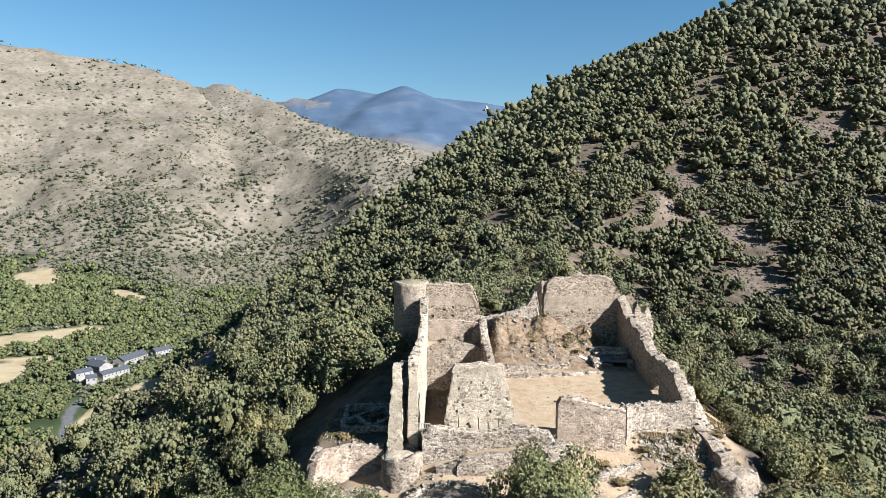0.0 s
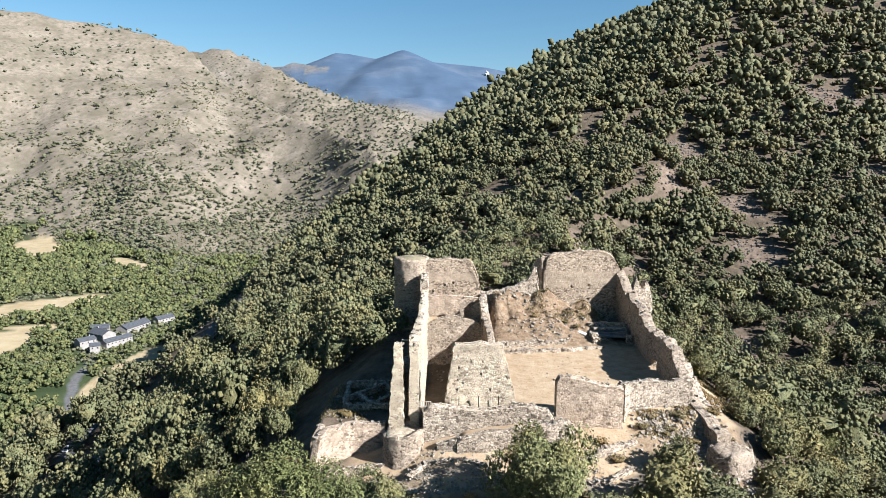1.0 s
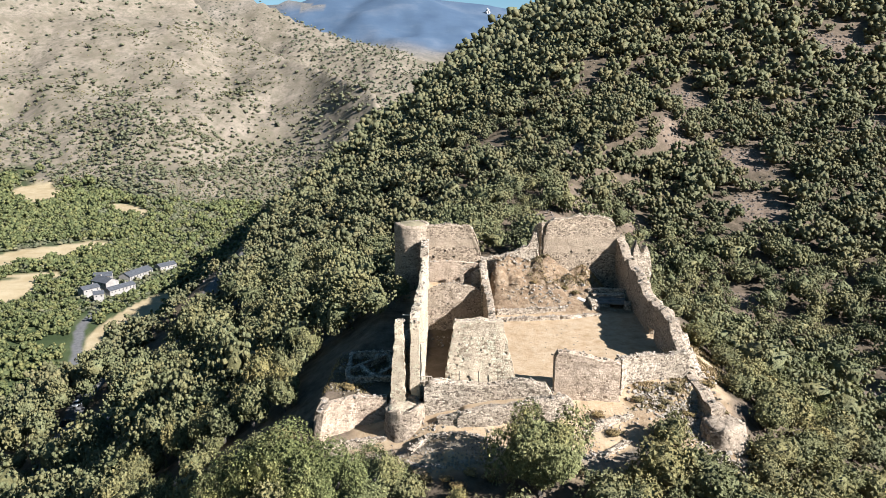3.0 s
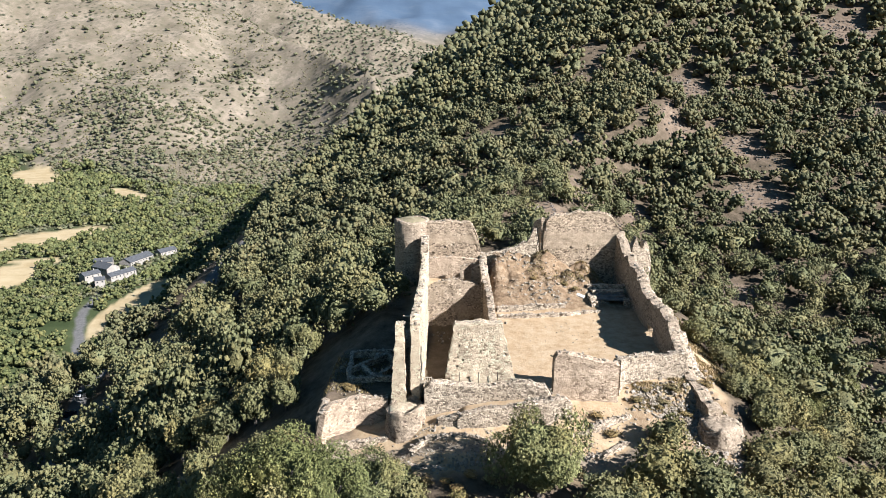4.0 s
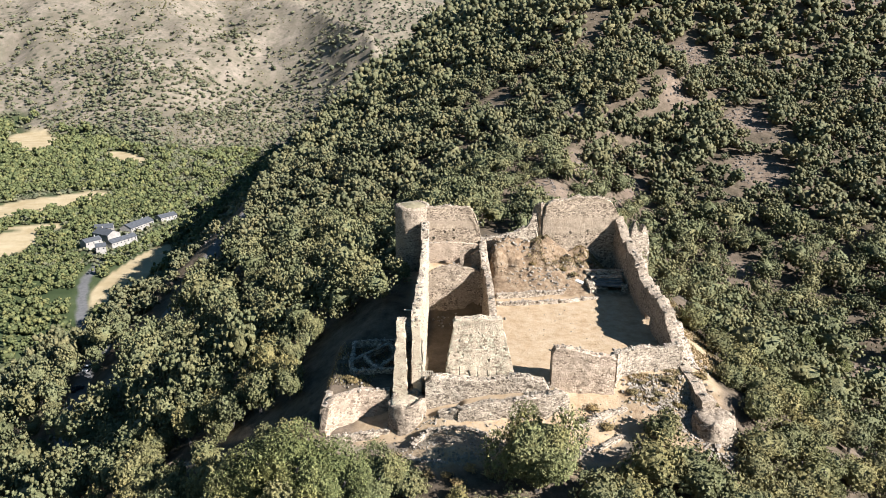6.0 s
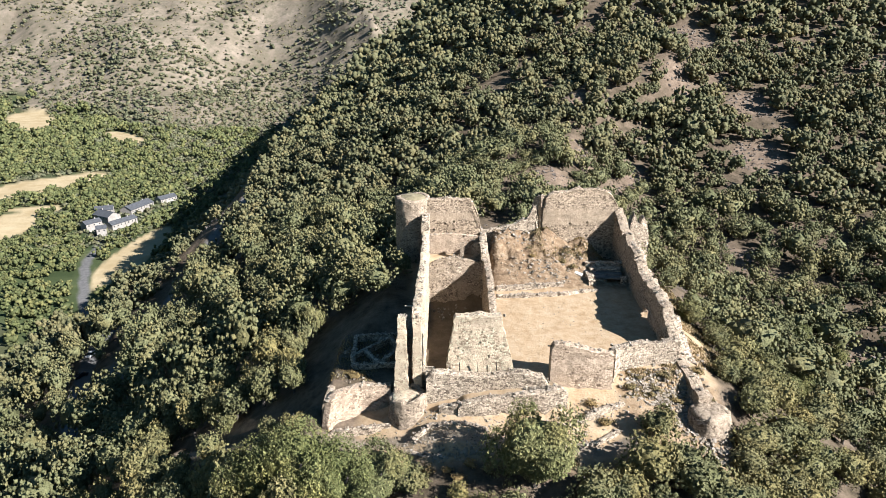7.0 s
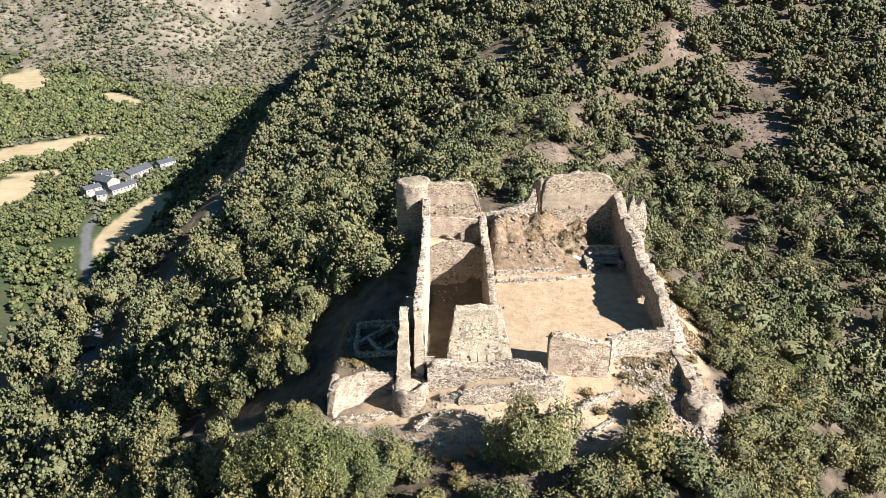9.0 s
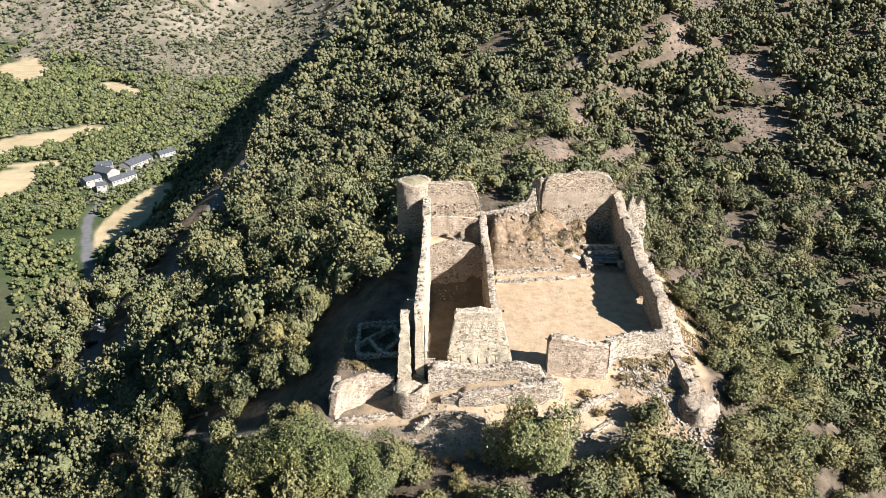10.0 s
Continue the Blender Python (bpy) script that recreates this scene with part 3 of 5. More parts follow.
def block(name, label, low, high, y, thick, z0, z1, material, holes=(), seed=0, step=0.4, ragged=0.35, category="wall"):
    """A standing piece of wall across the view: from low = (x, x) at z0 to high = (x, x) at z1."""
    nx, nz = max(2, int(max(low[1] - low[0], high[1] - high[0]) / step)), max(2, int((z1 - z0) / step))
    verts, faces = [], []
    for side in (-1, 1):
        for k in range(nz + 1):
            f = k / nz
            for q in range(nx + 1):
                a, b = low[0] + (high[0] - low[0]) * f, low[1] + (high[1] - low[1]) * f
                x, z = a + (b - a) * q / nx, z0 + (z1 - z0) * f
                one = (np.array([x]), np.array([z]))
                edge = 1.0 if q in (0, nx) else 0.0
                jx = 0.3 * edge * float(value_noise(one[1], one[0] * 0 + q, 0.45, seed + 3)[0])
                jz = ragged * float(fractal(one[0], one[0] * 0 + seed, 1.6, 3, seed + 5)[0]) * (k == nz)
                jy = 0.22 * float(value_noise(one[0] + 40 * side, one[1], 0.8, seed)[0] + 0.7 * value_noise(one[0] + 40 * side, one[1], 0.38, seed + 1)[0])
                verts.append((x + jx, y + side * (thick / 2 + jy), z + jz))
    m = (nz + 1) * (nx + 1)
    w = nx + 1
    for k in range(nz):
        for q in range(nx):
            i = k * w + q
            faces.append((i, i + 1, i + w + 1, i + w))
            faces.append((m + i + 1, m + i, m + i + w, m + i + w + 1))
        faces.append((k * w, k * w + w, m + k * w + w, m + k * w))
        i = k * w + nx
        faces.append((i + w, i, m + i, m + i + w))
    for q in range(nx):
        i = nz * w + q
        faces.append((i, i + 1, m + i + 1, m + i))
    top = np.array(verts)
    CROWNS.append((top[nz * w : m] + top[m + nz * w :]) / 2)
    me = bpy.data.meshes.new(name)
    me.from_pydata(verts, [], faces)
    me.materials.append(material)
    finish_wall(me, holes)
    return tagged(new(name, me), label, category, "castle ruin walls", "structure")


def drum(name, cx, cy, r, z0, z1, material, parent=None, batter=0.0, ragged=0.3, seed=3, thick=0.9, a0=0.0, a1=360.0):
    """A round tower shell: an outer and an inner face and a ragged crown."""
    n = 56
    ang = np.radians(np.linspace(a0, a1, n))
    closed = a1 - a0 >= 360
    top = z1 + ragged * fractal(np.degrees(ang) / 30, ang * 0, 1.2, 3, seed)
    if closed:
        top[-1] = top[0]
    rows = int((z1 - z0) / 0.55) + 1
    verts, faces = [], []
    for side, rad in ((1, r), (-1, r - thick)):
        for k in range(rows + 1):
            z = z0 + (top - z0) * k / rows
            jit = 0.2 * value_noise(np.degrees(ang) / 8, z * 1.3, 1.0, seed + side) + 0.16 * value_noise(np.degrees(ang) / 4, z * 2.1, 1.0, seed + side + 5)
            jit[-1] = jit[0] if closed else jit[-1]
            o = rad + batter * (1 - k / rows) * (z1 - z0) * (side > 0) + jit
            verts += [(cx + o[q] * math.cos(ang[q]), cy + o[q] * math.sin(ang[q]), z[q]) for q in range(n)]
    b = (rows + 1) * n
    for k in range(rows):
        for q in range(n - 1):
            i = k * n + q
            faces.append((i, i + 1, i + n + 1, i + n))
            faces.append((b + i + 1, b + i, b + i + n, b + i + n + 1))
    for q in range(n - 1):
        faces.append((rows * n + q, rows * n + q + 1, b + rows * n + q + 1, b + rows * n + q))
    if not closed:
        for q in (0, n - 1):
            for k in range(rows):
                f = (k * n + q, k * n + n + q, b + k * n + n + q, b + k * n + q)
                faces.append(f if q == 0 else f[::-1])
    me = bpy.data.meshes.new(name)
    me.from_pydata(verts, [], faces)
    me.materials.append(material)
    me.update()
    for p in me.polygons:
        p.use_smooth = True
    return me


# ---------------------------------------------------------------- the castle
tower = new("round_tower", drum("round_tower", -5.95, 124.9, 3.3, -3.5, 14.6, M_WALL, seed=3, ragged=0.35, thick=1.0))
bm = bmesh.new()
bmesh.ops.create_uvsphere(bm, u_segments=28, v_segments=10, radius=1.0, matrix=Matrix.Translation((-5.95, 124.9, 14.25)) @ Matrix.Diagonal((2.9, 2.9, 0.75, 1)))
for v in bm.verts:
    v.co.z += 0.25 * noise.noise(v.co * 1.3)
part("grassy_top", bm, M_TURF, tower, "dry grass growing on the tower top", True)
tagged(tower, "tall round tower of weathered rubble stone at the wall corner", "tower", "castle ruin towers")
ruin_wall("keep_wall", "tall keep wall with putlog holes and worn crown", [(-3.2, 124.0, 14.5), (3, 124.0, 14.6), (5.0, 124.0, 14.4), (5.7, 124.0, 13.6), (6.2, 124.0, 12.4), (7.0, 124.0, 10.5), (7.3, 124.0, 8.4)], 1.6, M_KEEP, ragged=0.55, seed=11, holes=[(2.1, 123, 8.2), (-2.0, 123, 8.1), (2.2, 123, 9.9), (0.6, 123, 9.6)])
ruin_wall("keep_plinth", "darker lower masonry stepping out under the keep wall", [(-2.9, 122.9, 7.7), (2, 122.9, 7.7), (6.9, 122.9, 7.3)], 0.9, M_RED, ragged=0.2, seed=12)
ruin_wall("back_wall", "high back wall with plaster remains and putlog holes", [(19.3, 124.6, 12.0), (19.6, 124.6, 14.4), (20.3, 124.6, 15.4), (24, 124.6, 15.9), (30.2, 124.6, 16.1), (31.4, 124.6, 15.7), (32.6, 124.6, 14.5), (33.8, 124.6, 12.8)], 1.5, M_BACK, ragged=0.6, seed=13, holes=[(24.6, 123.8, 9.5), (28.2, 123.8, 9.5), (27.7, 123.8, 6.7), (31.5, 123.8, 9.4)])
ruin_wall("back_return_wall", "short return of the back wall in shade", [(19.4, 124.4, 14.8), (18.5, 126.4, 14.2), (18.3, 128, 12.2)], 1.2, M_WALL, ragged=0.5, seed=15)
ruin_wall("curtain_wall", "low broken curtain wall between keep and back wall", [(7.4, 124.2, 7.5), (10, 124.2, 8.2), (12.6, 124.2, 9.1), (16.4, 124.2, 10.2), (17.3, 124.1, 12.8), (18.0, 124.1, 13.0), (18.4, 124.1, 10.0)], 1.2, M_GREY, ragged=0.8, seed=17)
# side wall on the left with its two front leaves
ruin_wall("left_wall", "long thin side wall with a broken crest", [(-3.55, 79.7, 9.9), (-3.55, 80.8, 10.2), (-3.6, 86, 9.2), (-3.6, 92, 8.4), (-3.5, 100, 7.9), (-3.4, 110, 8.1), (-3.3, 117.5, 8.6), (-3.2, 119.2, 9.4)], 1.15, M_WARM, ragged=1.1, seed=19, step=0.4)
ruin_wall("left_wall_pier", "standing pier where the side wall meets the tower", [(-3.4, 118.6, 11.3), (-3.3, 120.2, 12.2), (-3.3, 121.4, 11.9)], 1.3, M_GREY, ragged=0.5, seed=20, step=0.4)
block("left_wall_outer_leaf", "thin outer leaf of the broken side wall", (-6.7, -4.75), (-5.95, -5.0), 79.7, 1.1, -0.9, 10.0, M_WARM, seed=21, ragged=0.7)
ruin_wall("left_wall_outer_leaf", "outer leaf of the side wall running back along the slope", [(-5.5, 80.0, 9.6), (-5.4, 82.0, 8.0), (-5.3, 84.5, 4.5), (-5.2, 87, 1.6)], 0.8, M_WARM, ragged=0.6, seed=28, step=0.4)
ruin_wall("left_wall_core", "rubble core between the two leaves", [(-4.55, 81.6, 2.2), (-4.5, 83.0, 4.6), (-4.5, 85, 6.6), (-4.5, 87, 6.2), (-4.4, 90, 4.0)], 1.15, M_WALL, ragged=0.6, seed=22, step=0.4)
# dividing wall, front wall and what is left inside the room
ruin_wall("dividing_wall", "dividing wall between sunken room and courtyard", [(8.3, 81.2, 1.4), (8.3, 92, 1.3), (8.2, 100, 1.5), (8.2, 107, 2.9), (8.1, 113, 4.2), (8.0, 116.7, 5.0), (7.8, 119.5, 6.2), (7.7, 123.2, 7.6)], 1.2, M_WALL, ragged=0.7, seed=23, step=0.4, base=-7.5)
ruin_wall("dividing_wall_pier", "tall pier ending the dividing wall", [(7.6, 116.4, 5.6), (7.5, 118.4, 7.0), (7.4, 121.5, 7.6)], 1.0, M_GREY, ragged=0.6, seed=27, step=0.4, base=-3.0)
ruin_wall("room_front_wall", "inner front wall of the sunken room", [(-3.2, 81.0, 1.2), (8.4, 81.0, 1.2)], 0.8, M_WALL, ragged=0.1, seed=127, base=-8)
ruin_wall("room_cross_wall", "low cross wall with a window opening inside the room", [(-2.9, 117.2, 3.4), (-0.5, 117.2, 4.2), (2.2, 117.2, 4.8), (4.2, 117.4, 4.4), (7.0, 117.6, 3.6)], 0.9, M_WALL, ragged=0.5, seed=24, step=0.4, base=-7.0, holes=[(1.2, 116.7, 1.2), (3.0, 116.7, 0.6)])
ruin_wall("room_cross_wall", "broken window jambs of the room's inner wall", [(3.2, 120.0, 6.6), (4.0, 120.0, 6.8)], 0.8, M_WALL, ragged=0.5, seed=25, step=0.4)
ruin_wall("room_cross_wall", "broken window jambs of the room's inner wall", [(5.4, 120.2, 6.0), (7.2, 120.2, 6.9)], 0.8, M_WALL, ragged=0.6, seed=26, step=0.4)
block("front_wall", "tall front wall with rows of putlog holes", (0.2, 9.8), (1.5, 7.6), 80.3, 1.4, 0.6, 9.9, M_WARM, seed=29,
          holes=[(5.0, 79.4, 6.1), (5.9, 79.4, 4.2), (2.1, 79.4, 8.4), (2.0, 79.4, 6.7), (1.9, 79.4, 5.4), (2.6, 79.4, 4.9), (1.9, 79.4, 4.0), (3.4, 79.4, 2.5), (8.0, 79.4, 5.6), (3.6, 79.4, 7.6), (5.2, 79.4, 7.7)])
ruin_wall("block_wall", "square thick wall beside the gap with red stone courses", [(14.5, 80.5, 4.8), (15.0, 80.5, 5.7), (17, 80.4, 5.3), (19.5, 80.2, 4.8), (22.9, 80.1, 4.3)], 1.5, M_RED, ragged=0.35, seed=31, step=0.4)
ruin_wall("court_front_wall", "low front wall of the courtyard", [(22.9, 80.8, 4.3), (24.2, 82.6, 4.2), (29, 84.4, 3.7), (33.4, 84.9, 3.8)], 1.1, M_GREY, ragged=0.4, seed=37, step=0.4)
# side wall on the right, falling to its turret
ruin_wall("right_wall", "leaning side wall with a broken crest", [(34.8, 77.0, -0.6), (34.4, 80.3, 0.5), (34.0, 83.5, 1.4), (33.7, 85.8, 2.4), (33.6, 88.6, 4.5), (33.6, 92.6, 6.3), (33.9, 98, 6.4), (34.1, 103.8, 6.5), (34.3, 110.7, 8.2), (34.3, 118, 8.6), (34.2, 122.0, 10.8), (34.0, 124.4, 12.4)], 1.7, M_WALL, ragged=1.5, seed=41, step=0.4, breach=(98.3, 101.0, 0.4, 2.2))
ruin_wall("right_wall_skin", "rubble apron along the outside of the side wall", [(35.6, 80, -2.2), (35.2, 90, 2.6), (35.5, 96.5, 2.8), (35.6, 98.2, 0.2), (35.6, 101.2, 0.2), (35.7, 103, 3.2), (36.2, 112, 4.4), (37.0, 121, 6.2), (38.6, 126, 5.0)], 1.8, M_GREY, ragged=1.2, batter=0.12, seed=42)
ruin_wall("corner_stub", "pointed broken stub of the corner tower", [(36.2, 126.6, 7.0), (37.0, 127, 9.0), (37.7, 127, 11.2), (38.3, 127, 10.2), (38.9, 127, 8.2), (39.7, 127.2, 9.8), (40.4, 127.2, 8.0), (41.0, 127.6, 4.0)], 1.6, M_GREY, ragged=1.2, seed=43, step=0.4)
# terraces in front
ruin_wall("footing_wall", "stone footing under the front wall", [(-2.2, 78.6, 1.8), (-1.6, 78.5, 2.5), (2, 78.4, 2.0), (6, 78.3, 2.0), (9.6, 78.1, 2.7), (11, 77.9, 2.8), (13.2, 77.7, 2.0), (13.9, 77.7, 0.8)], 1.5, M_GREY, ragged=0.4, seed=47, step=0.4)
ruin_wall("lower_wall", "lower terrace wall of rubble", [(1.9, 75.5, -1.0), (2.4, 75.5, -0.4), (6, 75.5, 0.3), (10.5, 75.6, 0.9), (15.4, 75.9, 1.4), (15.8, 76.4, 0.4)], 1.2, M_GREY, ragged=0.4, seed=53, step=0.4)
ruin_wall("gate_cheek", "sloping cheek wall beside the entrance steps", [(-0.4, 76.3, -1.5), (0.6, 76.0, -1.0), (1.9, 75.7, -0.6)], 1.1, M_GREY, ragged=0.4, seed=54, step=0.4)
ruin_wall("revetment", "battered revetment wall partly in the turret's shade", [(-15.9, 76.6, -4.6), (-15.4, 77.6, -1.6), (-14.6, 78.6, -0.9), (-11.4, 80.2, -0.6), (-7.2, 80.3, -0.4)], 1.0, M_RED, ragged=0.3, batter=0.09, seed=59, step=0.4)
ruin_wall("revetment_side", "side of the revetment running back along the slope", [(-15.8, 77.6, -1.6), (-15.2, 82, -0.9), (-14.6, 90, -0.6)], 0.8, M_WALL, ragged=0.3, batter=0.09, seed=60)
turret = new("front_turret", drum("front_turret", -4.75, 78.0, 2.45, -6.8, -0.75, M_WALL, batter=0.07, seed=61, thick=0.7, ragged=1.1))
bm = bmesh.new()
bmesh.ops.create_uvsphere(bm, u_segments=24, v_segments=8, radius=1.0, matrix=Matrix.Translation((-4.75, 78.0, -1.2)) @ Matrix.Diagonal((2.2, 2.2, 0.5, 1)))
for v in bm.verts:
    v.co.z += 0.2 * noise.noise(v.co * 1.5)
part("rubble_fill", bm, M_WARM, turret, "pale rubble filling the turret", True)
tagged(turret, "round corner turret broken off low", "tower", "castle ruin towers")
turret_r = new("side_turret", drum("side_turret", 34.9, 75.4, 2.5, -15, -1.9, M_WALL, batter=0.26, seed=67, thick=0.8, ragged=0.8))
bm = bmesh.new()
bmesh.ops.create_uvsphere(bm, u_segments=20, v_segments=8, radius=1.0, matrix=Matrix.Translation((34.9, 75.4, -2.1)) @ Matrix.Diagonal((2.4, 2.4, 0.7, 1)))
for v in bm.verts:
    v.co.z += 0.35 * noise.noise(v.co * 1.4)
part("rubble_fill", bm, M_WALL, turret_r, "dry earth filling the turret", True)
tagged(turret_r, "round battered side turret half fallen", "tower", "castle ruin towers")
ruin_wall("path_wall", "low parapet along the path", [(-15.6, 75.4, -5.4), (-14.4, 76.0, -5.0), (-10, 76.2, -4.6), (-7.0, 76.4, -4.3)], 0.5, M_GREY, ragged=0.2, seed=71, step=0.3)
ruin_wall("path_wall", "curved low kerb wall along the path", [(-3.7, 72.6, -3.7), (-2.7, 73.6, -3.3), (-1.6, 74.2, -2.9), (1.2, 74.4, -2.6), (3.6, 73.7, -2.6), (5.6, 72.5, -2.7)], 0.55, M_GREY, ragged=0.2, seed=73, step=0.3)
ruin_wall("path_wall", "dark retaining wall under the lower path", [(-5, 70.6, -4.6), (0, 69.6, -4.3), (5, 68.6, -4.2), (9, 68.4, -4.4)], 0.8, M_GREY, ragged=0.3, seed=74, step=0.4)
ruin_wall("path_wall", "rubble terrace edge beside the path", [(13.5, 73.0, -2.3), (17, 73.6, -2.0), (21, 75.6, -1.4), (24, 77, -1.4)], 0.7, M_GREY, ragged=0.4, seed=75, step=0.4)
ruin_wall("path_wall", "rubble terrace edge beside the path", [(15, 70.2, -3.6), (19, 70.8, -3.3), (22.5, 72.6, -2.9)], 0.6, M_GREY, ragged=0.4, seed=76, step=0.4)
ruin_wall("terrace_kerb", "low stone kerb across the courtyard", [(9.3, 106.6, 1.5), (15, 107.0, 1.6), (21, 107.6, 1.7), (27.4, 109.3, 1.6)], 0.6, M_GREY, ragged=0.2, seed=79, step=0.3)
ruin_wall("terrace_kerb", "second low stone kerb across the courtyard", [(9.4, 109.2, 2.3), (15, 109.8, 2.4), (21.5, 110.8, 2.3)], 0.6, M_GREY, ragged=0.2, seed=83, step=0.3)
# excavated footings in the shade of the side wall
for k, line in enumerate(([(-13.5, 93, 0.5), (-6.6, 94.3, 0.5)], [(-13.5, 93, 0.5), (-13.3, 87, 0.3), (-12.7, 84.4, 0.2)], [(-12.7, 84.3, 0.2), (-6.1, 84.9, 0.3)],
                          [(-13.2, 87.4, 0.3), (-11.7, 88.9, 0.4), (-8.3, 92.6, 0.5)], [(-8.3, 92.6, 0.5), (-6.4, 89.5, 0.5)], [(-11.7, 88.9, 0.4), (-9.3, 85.0, 0.3)], [(-9.3, 85.0, 0.3), (-6.4, 89.5, 0.4)])):
    ruin_wall("excavated_footing", "low excavated stone footing", line, 0.5, M_GREY, ragged=0.15, seed=300 + k, step=0.35, base=-1.4)


def box_mesh(name, size, material, bevel=0.02):
    bm = bmesh.new()
    bmesh.ops.create_cube(bm, size=1.0, matrix=Matrix.Diagonal((*size, 1)))
    if bevel:
        bmesh.ops.bevel(bm, geom=bm.edges[:], offset=bevel, segments=1, affect="EDGES")
    return mesh_of(name, bm, material)


def boxed(bm, size, m):
    bmesh.ops.create_cube(bm, size=1.0, matrix=m @ Matrix.Diagonal((*size, 1)))


# ruined vault in the corner of the courtyard
vault = thing("ruined_vault", "small ruined stone vault in the courtyard corner", "ruin", at=(29.8, 114.4, 1.0))
for name, sx, sy, sz, ox, oy, oz in (("side_wall", 1.2, 4.6, 2.4, -3.1, -0.4, 0.8), ("front_pillar", 1.3, 1.2, 2.1, -3.0, -3.0, 0.6), ("rear_wall", 7.0, 1.1, 3.6, 0.2, 2.4, 1.2), ("front_wall", 2.4, 0.9, 1.7, -1.4, -1.6, 0.4), ("front_pillar", 0.9, 1.0, 2.2, 2.9, -2.2, 0.7), ("upper_wall", 5.6, 1.6, 1.1, 0.0, 0.6, 2.0)):
    bm = bmesh.new()
    boxed(bm, (sx, sy, sz), pose(ox, oy, oz))
    bmesh.ops.subdivide_edges(bm, edges=bm.edges[:], cuts=6, use_grid_fill=True)
    for v in bm.verts:
        v.co += Vector(noise.noise_vector(v.co * 1.9 + Vector((ox * 3, oy, 0)))) * 0.22
    part(name, bm, M_GREY, vault)
for k in range(3):
    bm = bmesh.new()
    boxed(bm, (5.6 - 0.5 * k, 1.0, 0.3), pose(0.1 + 0.2 * k, -1.7 + 0.9 * k, 1.55 + 0.32 * k, 8 - 5 * k, 2 - 2 * k, 3 * (k - 1)))
    bmesh.ops.bevel(bm, geom=bm.edges[:], offset=0.06, segments=1, affect="EDGES")
    part("roof_slab", bm, M_SLAB, vault)
slab = new("fallen_slab", box_mesh("fallen_slab", (1.5, 0.9, 0.28), M_WHITE, 0.08))
slab.matrix_world = pose(24.9, 114.2, height(24.9, 114.2) + 0.2, 12, 14, -30)
tagged(slab, "pale tilted stone slab beside the ruined vault", "stone")

# iron posts before the front wall and the wooden railing
for px in (2.15, 4.6, 7.1):
    bm = bmesh.new()
    bmesh.ops.create_cone(bm, cap_ends=True, segments=8, radius1=0.07, radius2=0.05, depth=1.9, matrix=Matrix.Translation((0, 0, 0.95)))
    ob = new("post", mesh_of("post", bm, M_DARKWOOD))
    ob.location = (px, 78.9, 1.6)
    tagged(ob, "dark slim post standing on the footing", "post", "posts before the front wall")
rail = thing("railing", "pale wooden safety railing at the room's edge", "railing", at=(-2.2, 79.9, 1.3))
for k in range(7):
    bm = bmesh.new()
    boxed(bm, (0.08, 0.08, 1.1), pose(-0.75 + 0.25 * k, 0, 0.55))
    part("baluster", bm, M_PALEWOOD, rail)
for z in (0.35, 1.05):
    bm = bmesh.new()
    boxed(bm, (1.7, 0.06, 0.09), pose(0, -0.07, z))
    part("rail", bm, M_PALEWOOD, rail)
plank = new("wooden_beam", box_mesh("wooden_beam", (1.6, 0.2, 0.2), M_PALEWOOD))
plank.matrix_world = pose(-4.6, 85.2, 8.9, 0, 3, 4)
tagged(plank, "pale wooden beam built across the side wall", "beam")

# ---------------------------------------------------------------- loose stones
srng = np.random.default_rng(5)
CUBE = np.array([(a, b, c) for a in (-0.5, 0.5) for b in (-0.5, 0.5) for c in (-0.5, 0.5)])
CUBE_F = np.array([(0, 1, 3, 2), (4, 6, 7, 5), (0, 4, 5, 1), (2, 3, 7, 6), (0, 2, 6, 4), (1, 5, 7, 3)])


def stones(name, label, places, material):
    """Many loose stones in one mesh: rows of x, y, z, size."""
    n = len(places)
    turn = [Euler(srng.uniform(0, 6.3, 3)).to_matrix() for _ in range(40)]
    turn = np.array([[list(r) for r in t] for t in turn])[srng.integers(0, 40, n)]
    v = CUBE[None] * srng.uniform(0.55, 1.3, (n, 1, 3)) + srng.uniform(-0.16, 0.16, (n, 8, 3))
    v = np.einsum("nij,nkj->nki", turn, v) * places[:, None, 3:4] * (1, 1, 0.8) + places[:, None, :3]
    f = CUBE_F[None] + 8 * np.arange(n)[:, None, None]
    ob = new(name, sheet(name, v.reshape(-1, 3), f.reshape(-1, 4), material, False))
    return tagged(ob, label, "stones", kind="stuff")


